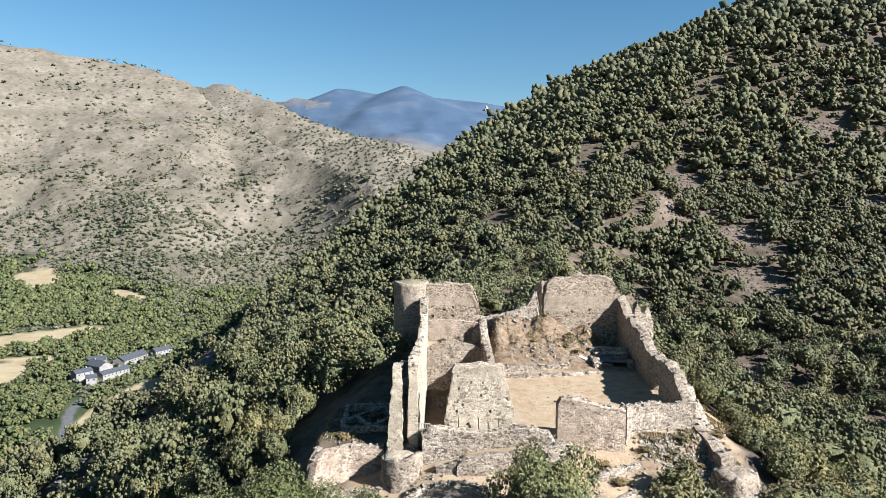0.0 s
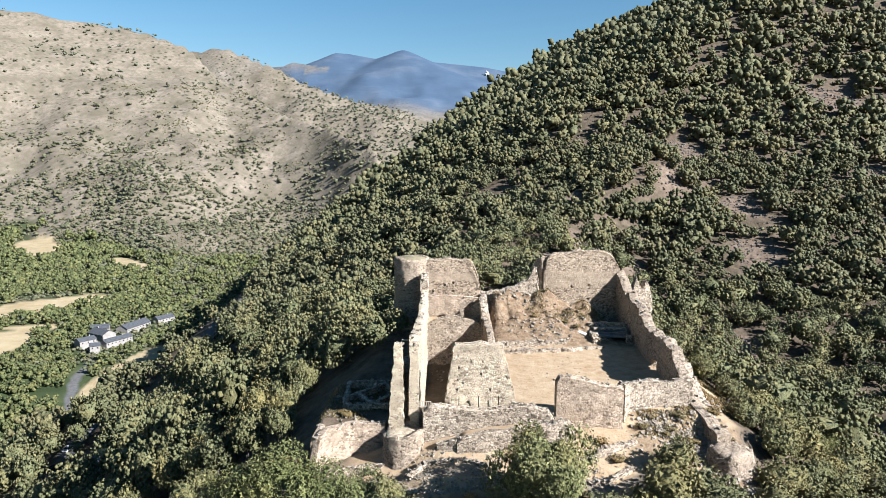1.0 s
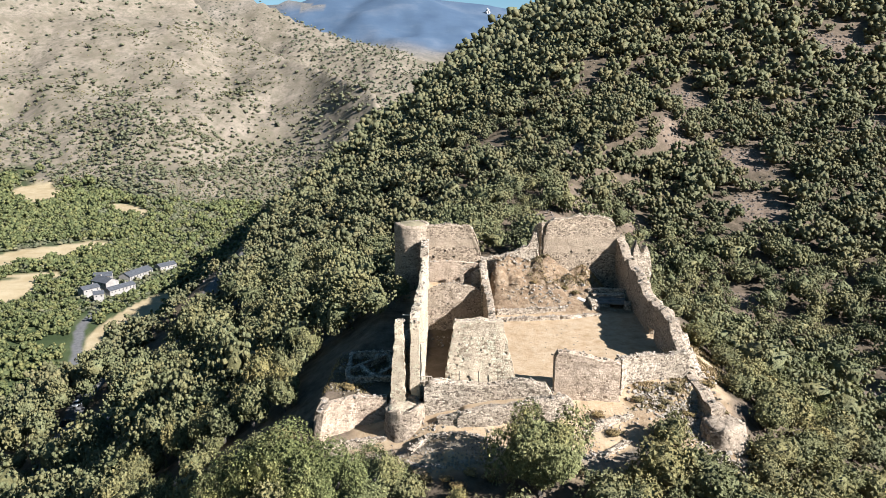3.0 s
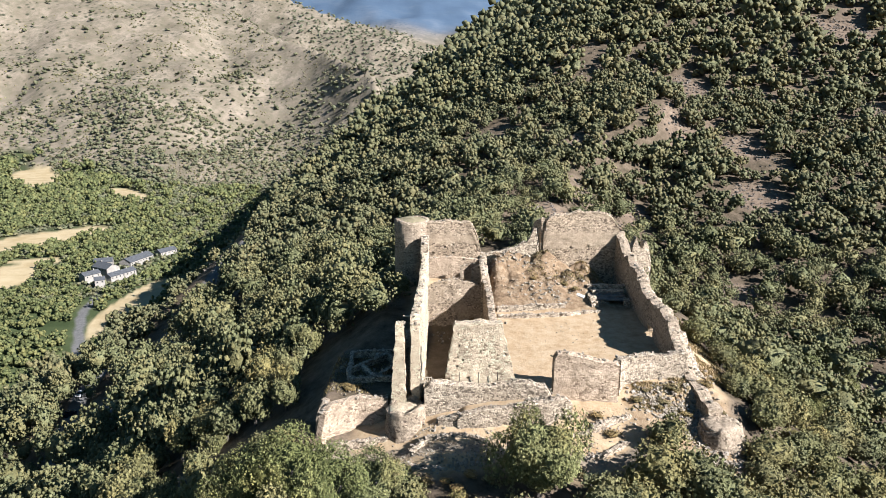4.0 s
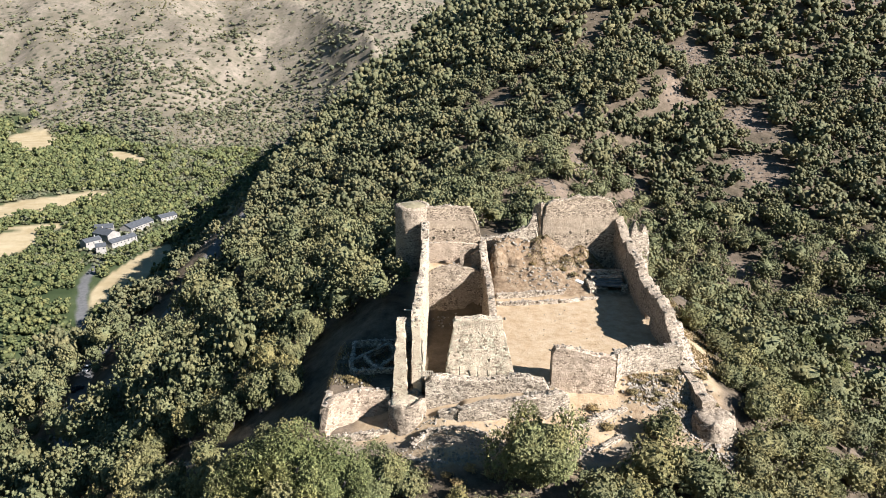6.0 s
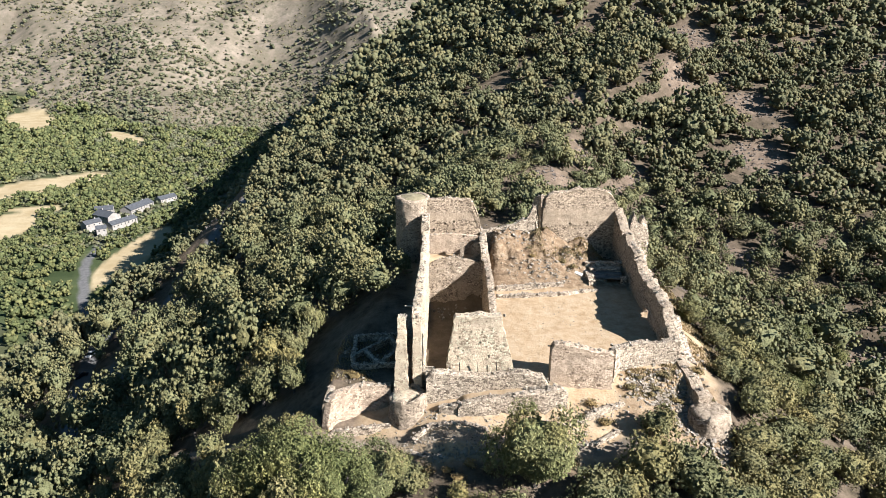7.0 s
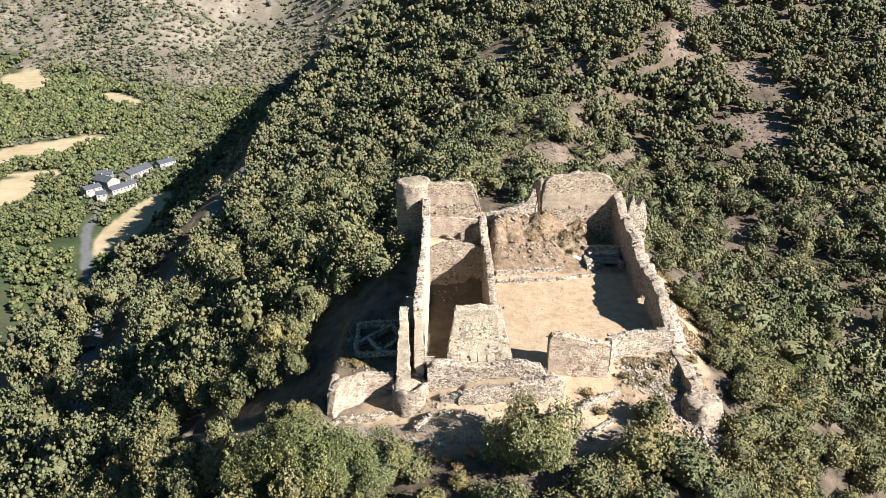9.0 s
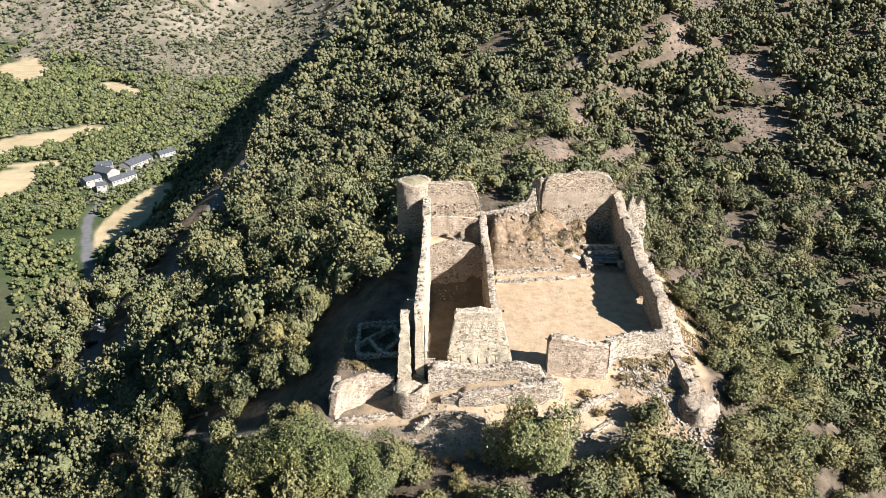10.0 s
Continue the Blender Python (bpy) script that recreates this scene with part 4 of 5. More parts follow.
rows = []
for crown in CROWNS:
    for c in crown[srng.random(len(crown)) < 0.75]:
        for _ in range(2):
            rows.append((*(c + srng.normal(size=3) * (0.25, 0.25, 0.05) - (0, 0, 0.1)), srng.uniform(0.14, 0.36)))
stones("crown_stones", "loose rubble stones crowning the ruined walls", np.array(rows), M_STONES)
rows = []
for cx, cy, sx, sy, n, big in ((29, 79.5, 4.5, 3.2, 420, 0.3), (33, 77, 2.6, 4.5, 420, 0.36), (20, 75.5, 4, 1.6, 110, 0.2), (17.5, 71, 4, 1.4, 130, 0.2), (8, 73.8, 5, 0.5, 30, 0.2), (12, 77.2, 2.0, 0.9, 40, 0.3), (3, 69.4, 5, 0.8, 160, 0.25), (0, 71.6, 9, 2.2, 420, 0.14), (-12, 73, 6, 2.4, 260, 0.16), (12, 72, 7, 3, 420, 0.15),
                              (18, 115, 6.5, 3.6, 130, 0.3), (13, 121.5, 5, 1.5, 120, 0.3), (24, 119, 4, 2.5, 60, 0.26), (1.5, 116, 3, 2, 40, 0.3), (22, 100, 7, 6, 50, 0.13), (36.5, 100, 1.2, 12, 320, 0.36), (39, 122, 3, 4, 160, 0.36), (-12, 82.5, 2, 1.2, 60, 0.22), (-2, 76, 2, 1.5, 40, 0.2), (34.5, 71, 3, 3, 160, 0.36)):
    x, y = srng.normal(cx, sx * 0.55, n), srng.normal(cy, sy * 0.55, n)
    s = big * srng.uniform(0.4, 1.4, n)
    rows.append(np.stack([x, y, land(x, y) + 0.15 * s, s], 1))
stones("scattered_rubble", "scattered rubble and rocks on the castle ground", np.concatenate(rows), M_STONES)

x, y = srng.uniform(8.8, 30, 1100), srng.uniform(109.5, 123.4, 1100)
keep = (srng.random(1100) < np.clip((land(x, y) - 1.2) / 4, 0.15, 1.0)) & (fractal(x, y, 4, 3, 131) > -0.15)
x, y = x[keep], y[keep]
s = srng.uniform(0.2, 1.0, len(x)) ** 2.6 * 0.4 + 0.08
stones("earth_clods", "brown clods and crumbling rock on the courtyard mound", np.stack([x, y, land(x, y) - 0.1 * s, s], 1), M_CLOD)
bm = bmesh.new()
bmesh.ops.create_icosphere(bm, subdivisions=3, radius=1.0)
for v in bm.verts:
    v.co *= 1 + 0.5 * noise.noise(v.co * 2.2)
    v.co = Vector((v.co.x * 15, v.co.y * 14, v.co.z * 30))
cliff = new("cliff", mesh_of("cliff", bm, M_CLIFF))
cliff.location = (292, 4620, height(292, 4620))
tagged(cliff, "pale limestone cliff on the far mountain shoulder", "cliff", kind="structure")
# ---------------------------------------------------------------- trees
def ico(level):
    bm = bmesh.new()
    bmesh.ops.create_icosphere(bm, subdivisions=level, radius=1.0)
    v = np.array([v.co[:] for v in bm.verts])
    f = np.array([[v.index for v in f.verts] for f in bm.faces])
    bm.free()
    return v, f


BALLS = {k: ico(k) for k in (1, 2)}


OCT = np.array([(1, 0, 0), (-1, 0, 0), (0, 1, 0), (0, -1, 0), (0, 0, 1), (0, 0, -1)], float)
OCT_F = np.array([(0, 2, 4), (2, 1, 4), (1, 3, 4), (3, 0, 4), (2, 0, 5), (1, 2, 5), (3, 1, 5), (0, 3, 5)])


def crown_arrays(rng, lobes, clumps, clump, level=1, flat=0.95, core=0.84, leaves=0, leaf=0.05, knobs=True):
    """A crown of unit half width: a lobed dark body, knobbly clumps of foliage all over it and single sprays standing off, as triangles."""
    c = rng.normal(size=(lobes, 3))
    c[:, 2] = np.abs(c[:, 2]) * 0.8 - 0.2
    c /= np.linalg.norm(c, axis=1)[:, None]
    c *= rng.uniform(0.42, 0.74, (lobes, 1))
    size = rng.uniform(0.22, 0.4, lobes)

    def reach(d):
        b = d @ c.T
        disc = size**2 - ((c**2).sum(1) - b**2)
        return np.maximum(np.where(disc > 0, b + np.sqrt(np.maximum(disc, 0)), 0).max(1), 0.42)

    def ways(n):
        d = rng.normal(size=(n, 3))
        d[:, 2] = d[:, 2] * 0.8 + 0.3
        return d / np.linalg.norm(d, axis=1)[:, None]

    v, f = BALLS[level]
    f = f[v[f].mean(1)[:, 2] > -0.6]
    used, inverse = np.unique(f, return_inverse=True)
    f, v = inverse.reshape(f.shape), v[used]
    verts, faces = [v * (reach(v) * core * (1 + rng.uniform(-0.09, 0.07, len(v))))[:, None]], [f]
    count = len(v)
    if clumps:
        d = ways(clumps)
        at = d * (reach(d) * rng.uniform(0.84, 1.02, clumps))[:, None]
        a, _ = np.linalg.qr(rng.normal(size=(clumps, 3, 3)))
        a = a * np.sign(np.linalg.det(a))[:, None, None]
        k = OCT[None] * rng.uniform(0.8, 1.2, (clumps, 6, 1)) + rng.uniform(-0.16, 0.16, (clumps, 6, 3))
        k = np.einsum("nij,nkj->nki", a, k) * (clump * rng.uniform(0.6, 1.35, clumps))[:, None, None]
        verts.append((at[:, None] + k).reshape(-1, 3))
        faces.append((np.arange(clumps)[:, None, None] * 6 + count + OCT_F[None]).reshape(-1, 3))
        count += clumps * 6
    if leaves:
        d = ways(leaves)
        at = d * (reach(d) * rng.uniform(0.86, 1.14, leaves))[:, None]
        nrm = d + rng.normal(size=(leaves, 3)) * 0.5
        nrm /= np.linalg.norm(nrm, axis=1)[:, None]
        u = np.cross(nrm, rng.normal(size=(leaves, 3)))
        u /= np.linalg.norm(u, axis=1)[:, None]
        w = np.cross(nrm, u)
        k = (leaf * rng.uniform(0.6, 1.35, leaves))[:, None]
        verts.append(np.stack([at - u * k - w * k * 0.5, at + u * k - w * k * 0.6, at + w * k * 1.1 + nrm * k * 0.3], 1).reshape(-1, 3))
        faces.append(np.arange(leaves)[:, None] * 3 + count + (0, 1, 2))
    out = np.concatenate(verts)
    out[:, 2] *= flat
    return out, np.concatenate(faces), len(f) + 8 * clumps * knobs


def forest_mesh(name, places, shapes, material, rng):
    """Many plants in one mesh. places: rows of x, y, z, half width, half height."""
    vs, fs, soft, count = [], [], [], 0
    for x, y, z, w, h in places:
        v, f, body = shapes[rng.integers(len(shapes))]
        a = rng.uniform(0, 6.283)
        c, s = math.cos(a), math.sin(a)
        out = np.empty_like(v)
        out[:, 0], out[:, 1], out[:, 2] = (v[:, 0] * c - v[:, 1] * s) * w + x, (v[:, 0] * s + v[:, 1] * c) * w + y, v[:, 2] * h + z
        vs.append(out)
        fs.append(f + count)
        soft.append(np.arange(len(f)) < body)
        count += len(v)
    return sheet(name, np.concatenate(vs), np.concatenate(fs), material, np.concatenate(soft))


def scatter(r0, r1, a0, a1, size, rng, jitter=0.48):
    """Places in a fan of the plan, spaced by size(r)."""
    out, r = [], r0
    while r < r1:
        s = size(r)
        n = int(radians(a1 - a0) * r / s)
        a = radians(a0) + (np.arange(n) + 0.5 + rng.uniform(-jitter, jitter, n)) * s / r
        q = r + rng.uniform(-jitter, jitter, n) * s
        out.append(np.stack([q * np.sin(a), q * np.cos(a), np.full(n, s)], 1))
        r += s * 0.92
    return np.concatenate(out)


def wooded(x, y):
    """Where the holm oaks stand: the mountain's flanks, but for screes, tracks and the castle."""
    z = land(x, y)
    ok = (z < np.maximum(massif(x, y), spur(x, y)) + 12) & (z > -126)
    ok &= castle_mask(x, y) < 0.3
    ok &= clearings(x, y) < 0.4
    ok &= near_line(x + 0.02 * y, y + 3.0, ROAD_SLOPE) > 6.5
    ok &= near_line(x, y, ROAD_LOW) > 2.2
    ok &= near_line(x, y, PATHS) > 2.7
    return ok


rng = np.random.default_rng(7)
CLOSE_SHAPES = [crown_arrays(rng, 11, 150, 0.074, 1, 0.95, 0.76, 110, 0.05) for _ in range(16)]
MID_SHAPES = [crown_arrays(rng, 9, 52, 0.15, 1, 0.95, 0.68, 30, 0.07) for _ in range(14)]
GROVE_SHAPES = [crown_arrays(rng, 8, 15, 0.25, 1, 0.95, 0.8) for _ in range(10)]
LOW_SHAPES = [crown_arrays(rng, 8, 24, 0.21, 1, 0.95, 0.78) for _ in range(12)]
FAR_SHAPES = [crown_arrays(rng, 7, 8, 0.3, 1, 0.95, 0.82) for _ in range(12)]
p = scatter(110, 1500, -44, 44, lambda r: max(5.5, r * 0.0172), rng)
x, y, s = p.T
turn = np.degrees(np.arctan2(x, y))
keep = wooded(x, y) & ((np.hypot(x, y) < 200) | ((turn > -37) & (turn < 37.5))) & (fractal(x, y, 24, 3, 91) > -0.5 + 0.16 * rng.random(len(x)))
x, y, s = x[keep], y[keep], s[keep]
w = s * np.clip(np.exp(rng.normal(-0.38, 0.3, len(s))), 0.3, 1.05)
edge = np.interp(y, [208, 234, 248, 440, 670, 900], [-156, -124, -105, -93, -58, 14])
w = np.where((x < edge) & (y > 205), w * 0.72, w)
h = w * rng.uniform(0.9, 1.3, len(s))
lean = smooth(-12, -25, x) * smooth(230, 190, y)
h = h * (1 + 0.3 * lean)
z = land(x, y) + h * (0.62 + 0.35 * lean)
r = np.hypot(x, y)
close, near = r < 215, (r >= 215) & (r < 330)
rows = np.stack([x, y, z, w, h], 1)
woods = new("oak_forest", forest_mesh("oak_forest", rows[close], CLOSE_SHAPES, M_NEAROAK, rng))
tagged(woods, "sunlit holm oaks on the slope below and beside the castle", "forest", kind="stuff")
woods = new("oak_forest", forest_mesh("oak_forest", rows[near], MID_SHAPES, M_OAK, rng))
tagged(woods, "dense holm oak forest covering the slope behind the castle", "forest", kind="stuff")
woods = new("oak_forest", forest_mesh("oak_forest", rows[(r >= 330) & (r < 500)], LOW_SHAPES, M_OAK, rng))
tagged(woods, "dense holm oak forest climbing the mountain", "forest", kind="stuff")
woods = new("oak_forest", forest_mesh("oak_forest", rows[r >= 500], FAR_SHAPES, M_OAK, rng))
tagged(woods, "dense holm oak forest covering the steep mountain slope", "forest", kind="stuff")
px, py = rng.uniform(-140, 260, 60000), rng.uniform(112, 420, 60000)
bare = (clearings(px, py) > 0.5) | ((fractal(px, py, 24, 3, 91) < -0.36) & (rng.random(60000) < 0.3))
bare &= castle_mask(px, py) < 0.1
px, py = px[bare][:3200], py[bare][:3200]
ps = rng.uniform(0.15, 0.75, len(px)) * (0.6 + np.hypot(px, py) / 500)
stones("scree", "grey scree and boulders in the forest clearings", np.stack([px, py, land(px, py) + 0.05, ps], 1), M_SCREE)

SMALL = [crown_arrays(rng, 5, 4, 0.34, 1) for _ in range(8)]
p = scatter(600, 4300, -36, 2, lambda r: r * 0.0082, rng)
x, y, s = p.T
z = land(x, y)
keep = (z > massif(x, y) + 8) & (fields(x, y) < 0.2) & (fields(x, y + 12) < 0.2) & ((y < 3300) | (blue_land(x, y) + 30 < z))
bear = x / y
wood = smooth(0.075, 0.04, np.abs(bear + 0.475)) * smooth(1150, 1260, y) * smooth(1850, 1600, y) + 0.75 * scrubland(x, y) * smooth(1450, 1200, y)
wood = wood + smooth(-0.26, -0.2, bear) * (y > 2450) * 0.9 + 0.5 * smooth(0.15, 0.35, fractal(x + 0.3 * y, y, 330, 3, 95)) * (y < 2450)
dens = 1.1 * fractal(x, y, 150, 4, 93, 0.65) - 0.0007 * (z + 130) - 0.15 * smooth(-900, -1500, x)
odds = np.clip(0.62 + 1.4 * dens + 0.25 * smooth(150, -80, z), 0.08, 0.9)
keep &= rng.random(len(x)) < np.maximum(odds, 0.97 * np.clip(wood, 0, 1))
x, y, z, s, wood = x[keep], y[keep], z[keep], s[keep], np.clip(wood[keep], 0, 1)
w = s * (rng.uniform(0.3, 0.95, len(s)) ** 1.4 * (1 - wood) + wood * rng.uniform(0.5, 0.85, len(s)))
w = np.minimum(w, rng.uniform(8, 14, len(w)))
rows = np.stack([x, y, z + w * 0.4, w, w * 0.8], 1)
far_wood = new("hill_scrub", forest_mesh("hill_scrub", rows[y > 2450], SMALL, M_HAZEWOOD, rng))
tagged(far_wood, "oak woods tinted blue-green for haze on the hills up the valley", "scrub", kind="stuff")
scrub = new("hill_scrub", forest_mesh("hill_scrub", rows[y <= 2450], SMALL, M_SCRUB, rng))
tagged(scrub, "scattered dark scrub on the dry tan hillside", "scrub", kind="stuff")
TINY = [(OCT * rng.uniform(0.7, 1.2, (6, 1)) * (1, 1, 0.7), OCT_F, 8) for _ in range(6)]
p = scatter(950, 2600, -36, -3, lambda r: r * 0.0046, rng)
x, y, s = p.T
z = land(x, y)
odds = 0.45 + 1.3 * fractal(x, y, 90, 4, 99, 0.65) - 0.0005 * (z + 130)
keep = (z > massif(x, y) + 8) & (fields(x, y) < 0.2) & (scrubland(x, y) + (y > 1250) > 0.5) & (rng.random(len(x)) < odds)
x, y, z, s = x[keep], y[keep], z[keep], s[keep]
w = s * rng.uniform(0.12, 0.42, len(s))
low_scrub = new("hill_scrub", forest_mesh("hill_scrub", np.stack([x, y, z + w * 0.3, w, w], 1), TINY, M_SCRUB, rng))
tagged(low_scrub, "low olive broom and heather tufts on the hillside", "scrub", kind="stuff")

p = scatter(330, 1750, -36, -8, lambda r: max(7.5, r * 0.0125), rng)
x, y, s = p.T
z = land(x, y)
keep = (scrubland(x, y) < 0.4 + (rng.random(len(x)) < 0.5) * (y < 1250)) & (z + 40 * fractal(x, y, 160, 4, 15) < -104) & (z > massif(x, y) + 5) & (fields(x, y) < 0.1) & (fields(x * 1.012, y * 1.012 + 5) < 0.1) & (near_line(x, y, ROAD_VALLEY) > 7) & (fractal(x, y, 80, 3, 97) > -0.42) & ~((np.abs(x + 306) < 22) & (y > 545) & (y < 700))
x, y, z, s = x[keep], y[keep], z[keep], s[keep]
w = s * rng.uniform(0.35, 0.8, len(s))
grove = new("valley_trees", forest_mesh("valley_trees", np.stack([x, y, z + w * 0.6, w, w * 1.1], 1), GROVE_SHAPES, M_GREEN, rng))
tagged(grove, "bright green broadleaf groves along the valley floor", "trees", kind="stuff")

# single oaks round the castle, each a thing of its own
def tree_kind(seed, clumps, clump, leaves, size, material, label):
    rng = np.random.default_rng(seed)
    v, f, body = crown_arrays(rng, 14, clumps, clump, 2, 1.0, 0.82, leaves, size, False)
    crown = sheet("crown", v + (0, 0, 0.85), f, material, np.arange(len(f)) < body)
    bm = bmesh.new()
    for a, tilt, l, r in ((0, 0, 1.2, 0.09), (0.5, 0.5, 0.9, 0.05), (2.6, 0.6, 0.9, 0.05), (4.4, 0.55, 0.9, 0.05)):
        m = Matrix.Rotation(a, 4, "Z") @ Matrix.Rotation(tilt, 4, "Y") @ Matrix.Translation((0, 0, l / 2))
        if tilt:
            m = Matrix.Translation((0, 0, 0.5)) @ m
        bmesh.ops.create_cone(bm, cap_ends=True, segments=7, radius1=r, radius2=r * 0.5, depth=l, matrix=m)
    ob = thing("oak_tree", label, "tree", "oaks round the castle")
    ob.location = (0, -400, -300)
    part("crown", crown, None, ob)
    part("trunk", bm, M_BARK, ob)
    return ob


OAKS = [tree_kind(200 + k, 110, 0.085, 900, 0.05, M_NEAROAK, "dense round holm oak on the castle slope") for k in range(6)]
GREENS = [tree_kind(230 + k, 260, 0.05, 11500, 0.023, m, "lighter leafy tree before the castle") for k, m in enumerate((M_AIRY, M_LIME))]


def plant(kind, px, py, size, tall=1.0, sink=0.4):
    m = Matrix.Translation((px, py, height(px, py) - sink)) @ Matrix.Rotation(rng.uniform(0, 6.28), 4, "Z") @ Matrix.Diagonal((size, size, size * tall, 1))
    return copy_thing(kind, m)


p = scatter(50, 110, -42, 42, lambda r: 5.0, rng, 0.4)
x, y, s = p.T
keep = wooded(x, y) & ~((x > -17) & (x < 36) & (y > 62.0) & (y < 80)) & ~((x > -22) & (x < 0) & (y > 76) & (y < 122)) & ~((np.abs(x + 30) < 7) & (np.abs(y - 85) < 4)) & ~((x > 30) & (x < 38.0) & (y > 70) & (y < 104))
for k, (px, py) in enumerate(zip(x[keep], y[keep])):
    plant(OAKS[k % len(OAKS)], px, py, rng.uniform(2.0, 3.4), rng.uniform(0.85, 1.15) * (1.45 if px < -16 else 1.0), 0.3)
# the trees that stand close before the castle
for px, py, size, which in ((10.6, 64.6, 5.6, 0), (-17.6, 66.2, 5.4, 1), (-12.6, 64.8, 5.0, 1), (-7.8, 65.6, 4.3, 0), (-23.4, 68.2, 4.6, 1), (-4.0, 65.0, 2.6, 3), (27.0, 71.6, 2.7, 4), (23.4, 64.6, 4.0, 5), (27.6, 65.4, 3.6, 2), (31.4, 64.2, 3.0, 6),
                            (-34.4, 90.0, 2.5, 3), (-27, 69, 3.2, 4), (-31.5, 73, 3.0, 5), (1.8, 63.2, 1.5, 6), (-1, 61.5, 1.6, 4), (17.4, 63, 2.4, 3), (29, 63.5, 3.4, 2), (19.6, 61, 2.8, 5), (4.5, 61.0, 2.0, 2), (44.7, 87.2, 3.2, 3), (43.4, 79.5, 3.0, 4), (42.8, 74.0, 2.8, 5), (38.8, 67.6, 2.6, 6), (43, 69.4, 3.0, 7), (35.4, 64.0, 2.8, 2), (47.6, 83, 3.2, 5), (48, 76.4, 3.0, 6), (46.6, 71, 2.6, 2), (40.8, 84.0, 2.0, 4), (-20.6, 78.4, 2.0, 3), (-24.5, 80.5, 1.8, 5)):
    plant(GREENS[which] if which < 2 else OAKS[which - 2], px, py, size, 1.3 if size > 5.5 else 1.1, 2.0 if size > 5.5 else 0.9)
for px, py, size in ((9.5, 129.5, 2.2), (12.5, 130.5, 2.6), (15.6, 129.4, 2.4), (18.6, 131.4, 2.6), (-1, 130, 2.6), (3.4, 129.5, 2.4), (22.5, 130.8, 2.6), (28, 130.4, 2.4)):
    plant(OAKS[int(px) % 6], px, py, size, 1.1)
for px, py, size in ((78, 131, 3.4), (83, 126, 2.8), (59.6, 98, 3.0), (56, 94, 2.6), (64, 102, 2.6), (73, 108, 3.0), (46, 112, 2.4), (42, 104, 2.2)):
    plant(GREENS[1], px, py, size, 0.9)
for o in OAKS + GREENS:
    for c in (*o.children_recursive, o):
        bpy.data.objects.remove(c)

# dry bushes and straw on the castle ground
p = [(27, 80.8), (29, 79.8), (30.6, 81.2), (28, 78.6), (25.6, 79.4), (31.5, 78.4), (-13, 82.4), (-11.4, 82.8), (-12.2, 81.8), (19.6, 76.6), (22.4, 117.2), (24, 115.4), (17, 117.8), (36, 77.6), (35.4, 82), (-2, 67.6), (0.5, 66.8), (3.2, 67.2), (5.4, 66.4), (-4.6, 68.4), (1.8, 65.4), (13.6, 68.2), (15.8, 67.4), (-7.4, 69.2), (21, 73.6), (18.4, 74.6)]
STRAW = [crown_arrays(rng, 6, 0, 0.1, 2, 0.7, 0.75, 420, 0.1) for _ in range(4)]
for k, (px, py) in enumerate(p):
    v, f, _ = STRAW[k % 4]
    w = rng.uniform(0.6, 1.4)
    ob = new("dry_bush", sheet("dry_bush", v * (w, w, w * 0.75) + (0, 0, 0.3), f, M_STRAW, False))
    ob.location = (px, py, height(px, py))
    tagged(ob, "dry brown bush among the rubble", "bush", "dry bushes in the ruin")


def tufts(name, label, boxes, material, size):
    """Grass tufts: thin upright blades in small bunches."""
    vs, fs = [], []
    for x0, x1, y0, y1, n in boxes:
        x, y = rng.uniform(x0, x1, n), rng.uniform(y0, y1, n)
        keep = fractal(x, y, 4, 2, 111) > -0.1
        x, y = x[keep], y[keep]
        z = land(x, y)
        a = rng.uniform(0, 6.28, len(x))
        w, hh = size * 0.25, size * rng.uniform(0.5, 1.3, len(x))
        lean = rng.normal(size=(len(x), 2)) * size * 0.4
        vs.append(np.stack([np.stack([x - w * np.cos(a), y - w * np.sin(a), z - 0.03], 1), np.stack([x + w * np.cos(a), y + w * np.sin(a), z - 0.03], 1), np.stack([x + lean[:, 0], y + lean[:, 1], z + hh], 1)], 1).reshape(-1, 3))
    v = np.concatenate(vs)
    ob = new(name, sheet(name, v, np.arange(len(v)).reshape(-1, 3), material, False))
    return tagged(ob, label, "grass", kind="stuff")


tufts("dry_grass", "dry straw grass on the castle hill", [(18, 31, 119, 124, 1500), (36, 44, 84, 124, 9000), (24, 33, 78, 84, 3000), (-16, -5, 81, 95, 2500), (16, 32, 118, 124, 2500)], M_STRAW, 0.3)


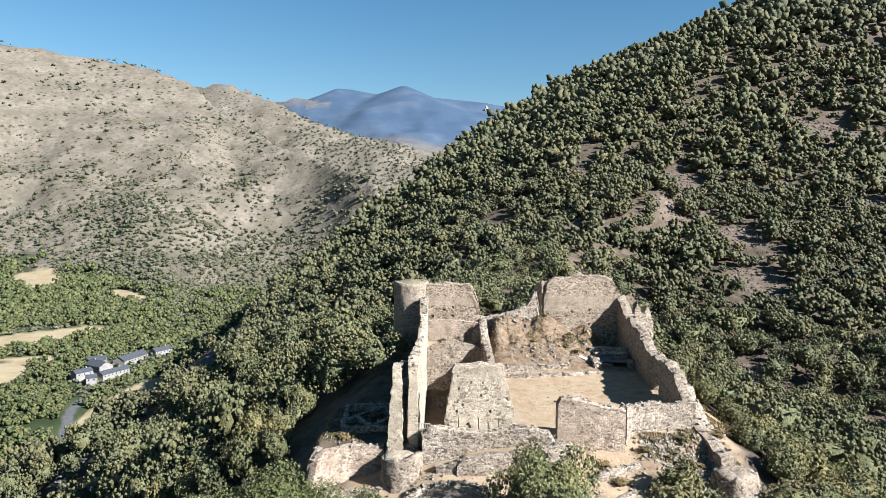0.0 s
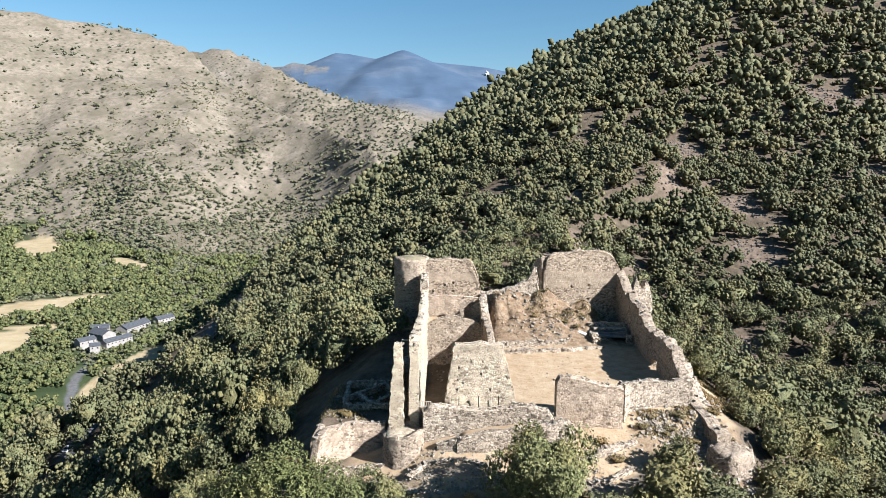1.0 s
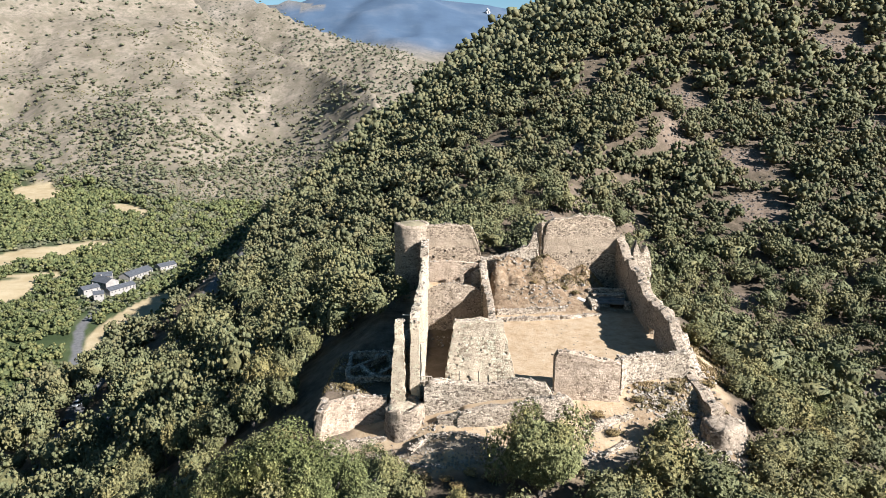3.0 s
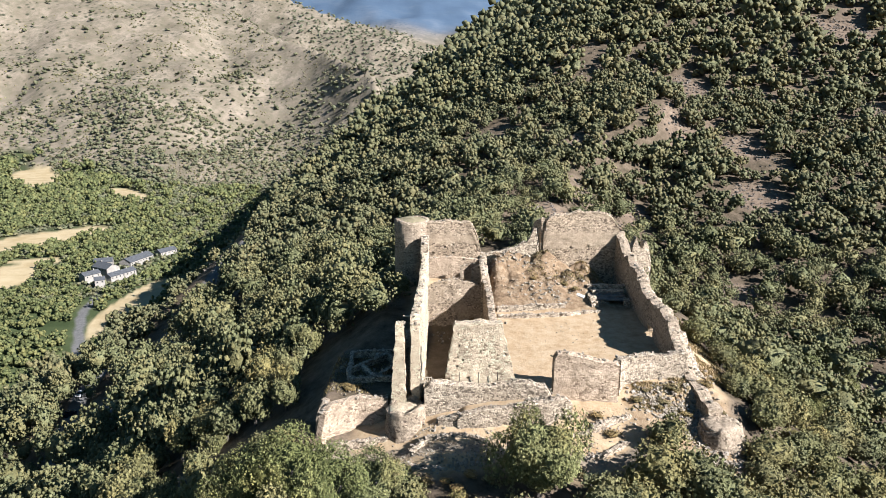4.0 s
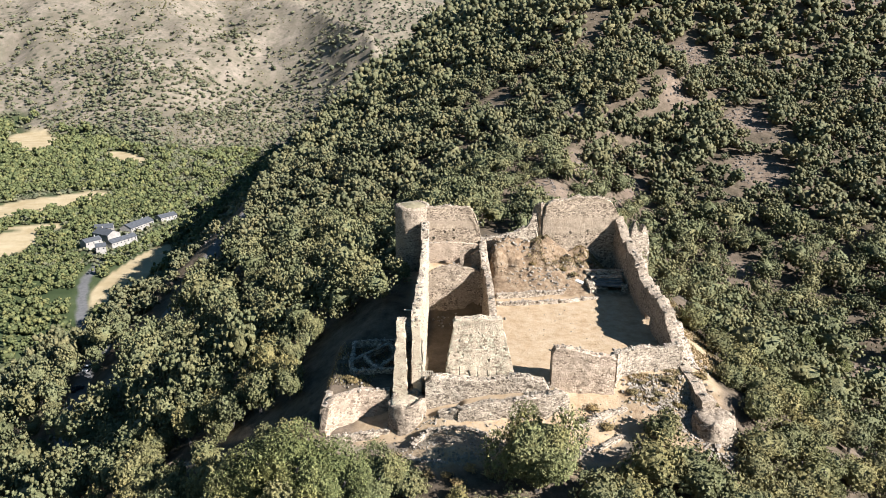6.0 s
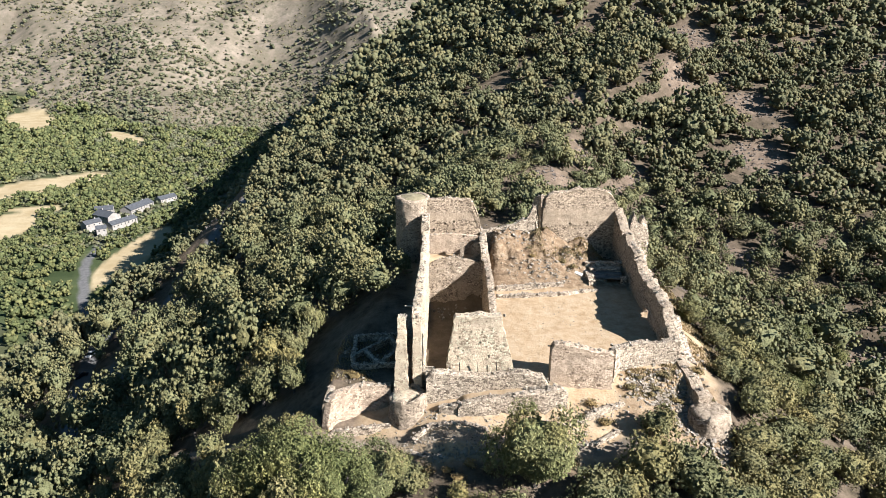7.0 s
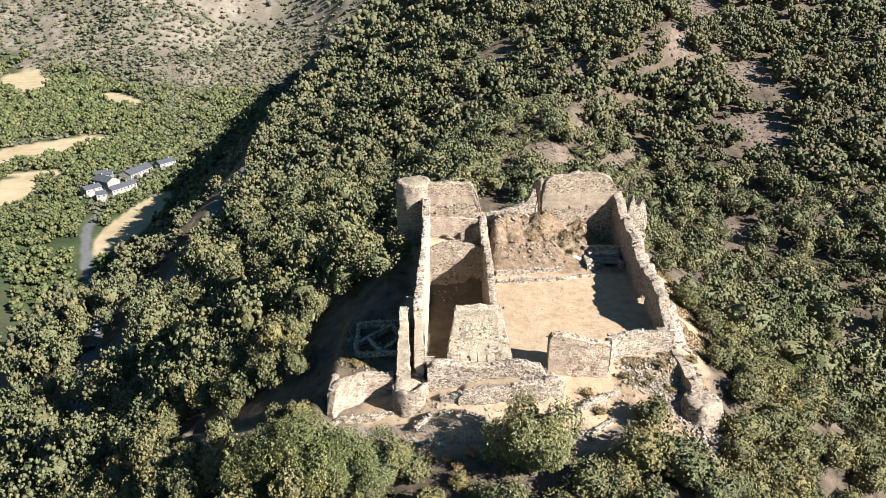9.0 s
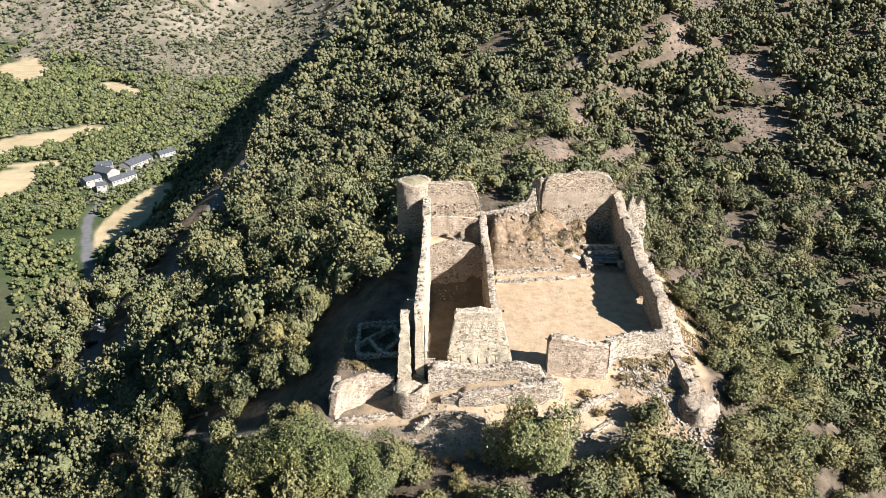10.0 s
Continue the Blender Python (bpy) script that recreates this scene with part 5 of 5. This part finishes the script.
# ---------------------------------------------------------------- the hamlet in the valley
def gabled(name, label, at, long, wide, tall, turn, pitch=0.55):
    ob = thing(name, label, "house", "houses of the hamlet")
    ob.matrix_world = pose(*at, 0, 0, turn)
    a, b, rise = long / 2, wide / 2, wide / 2 * pitch
    bm = bmesh.new()
    pts = [bm.verts.new(v) for v in ((-a, -b, -6), (a, -b, -6), (a, b, -6), (-a, b, -6), (-a, -b, tall), (a, -b, tall), (a, b, tall), (-a, b, tall), (-a, 0, tall + rise), (a, 0, tall + rise))]
    for f in ((0, 1, 5, 4), (2, 3, 7, 6), (1, 2, 6, 9, 5), (3, 0, 4, 8, 7)):
        bm.faces.new([pts[i] for i in f])
    part("wall", bm, M_RENDER, ob)
    slope = math.hypot(b + 0.5, (b + 0.5) * pitch)
    for side in (-1, 1):
        bm = bmesh.new()
        boxed(bm, (long + 1.0, slope, 0.22), Matrix.Translation((0, side * (b + 0.5) / 2, tall + rise - (b + 0.5) * pitch / 2 + 0.14)) @ Matrix.Rotation(-side * math.atan(pitch), 4, "X"))
        roof = part("roof", bm, M_ROOF, ob, "grey slate roof")
    bm = bmesh.new()
    boxed(bm, (0.9, 0.9, 2.0), pose(a * 0.5, 0, tall + rise + 0.5))
    part("chimney", bm, M_RENDER, ob)
    for k in range(max(2, int(long / 4))):
        for side in (-1, 1):
            bm = bmesh.new()
            boxed(bm, (1.0, 0.12, 1.3), pose(-a + (k + 0.5) * long / max(2, int(long / 4)), side * b, tall - 1.7))
            part("window", bm, M_PANE, ob, "dark window")
    return ob


for name, label, px, py, long, wide, tall, turn in (
    ("farmhouse", "pale walled farmhouse with a slate roof", -318, 604, 22, 13, 7, 150), ("farmhouse", "long low farm wing with a slate roof", -299, 592, 28, 9, 4.5, 66),
    ("farmhouse", "long slate roofed barn", -309, 648, 34, 13, 5, 76), ("farmhouse", "small slate roofed outbuilding", -296, 688, 20, 10, 4, 60), ("farmhouse", "pale house by the road", -318, 575, 15, 9, 7, 58), ("farmhouse", "narrow pale house by the lane", -303, 562, 8, 8, 6, 30), ("farmhouse", "pale gabled house behind the farm", -332, 628, 16, 11, 6, 20)):
    gabled(name, label, (px, py, height(px, py) + 1.0), long, wide, tall, turn)


def car(label, at, turn, paint):
    ob = thing("car", label, "car", "parked cars")
    ob.matrix_world = pose(*at, 0, 0, turn)
    bm = bmesh.new()
    boxed(bm, (4.2, 1.75, 0.62), pose(0, 0, 0.62))
    bmesh.ops.bevel(bm, geom=bm.edges[:], offset=0.16, segments=2, affect="EDGES")
    part("body", bm, paint, ob)
    bm = bmesh.new()
    boxed(bm, (2.3, 1.55, 0.62), pose(-0.15, 0, 1.15))
    for v in bm.verts:
        if v.co.z > 1.2:
            v.co.x, v.co.y = v.co.x * 0.72, v.co.y * 0.86
    bmesh.ops.bevel(bm, geom=bm.edges[:], offset=0.08, segments=2, affect="EDGES")
    part("cabin", bm, M_PANE, ob, "dark glazed cabin")
    bm = bmesh.new()
    boxed(bm, (1.5, 1.3, 0.06), pose(-0.15, 0, 1.48))
    part("roof", bm, paint, ob)
    for wx in (-1.3, 1.3):
        for wy in (-0.8, 0.8):
            bm = bmesh.new()
            bmesh.ops.create_cone(bm, cap_ends=True, segments=16, radius1=0.32, radius2=0.32, depth=0.22, matrix=pose(wx, wy, 0.32, 90))
            part("wheel", bm, M_TYRE, ob)
    return ob


car("white car parked on the forest road", (-110, 186, height(-110, 186)), 80, M_CARWHITE)
car("dark car parked on the forest road", (-105.5, 171, height(-105.5, 171)), 68, M_CARDARK)
car("dark car parked by the farmhouse", (-285, 520, height(-285, 520)), 60, M_CARDARK)
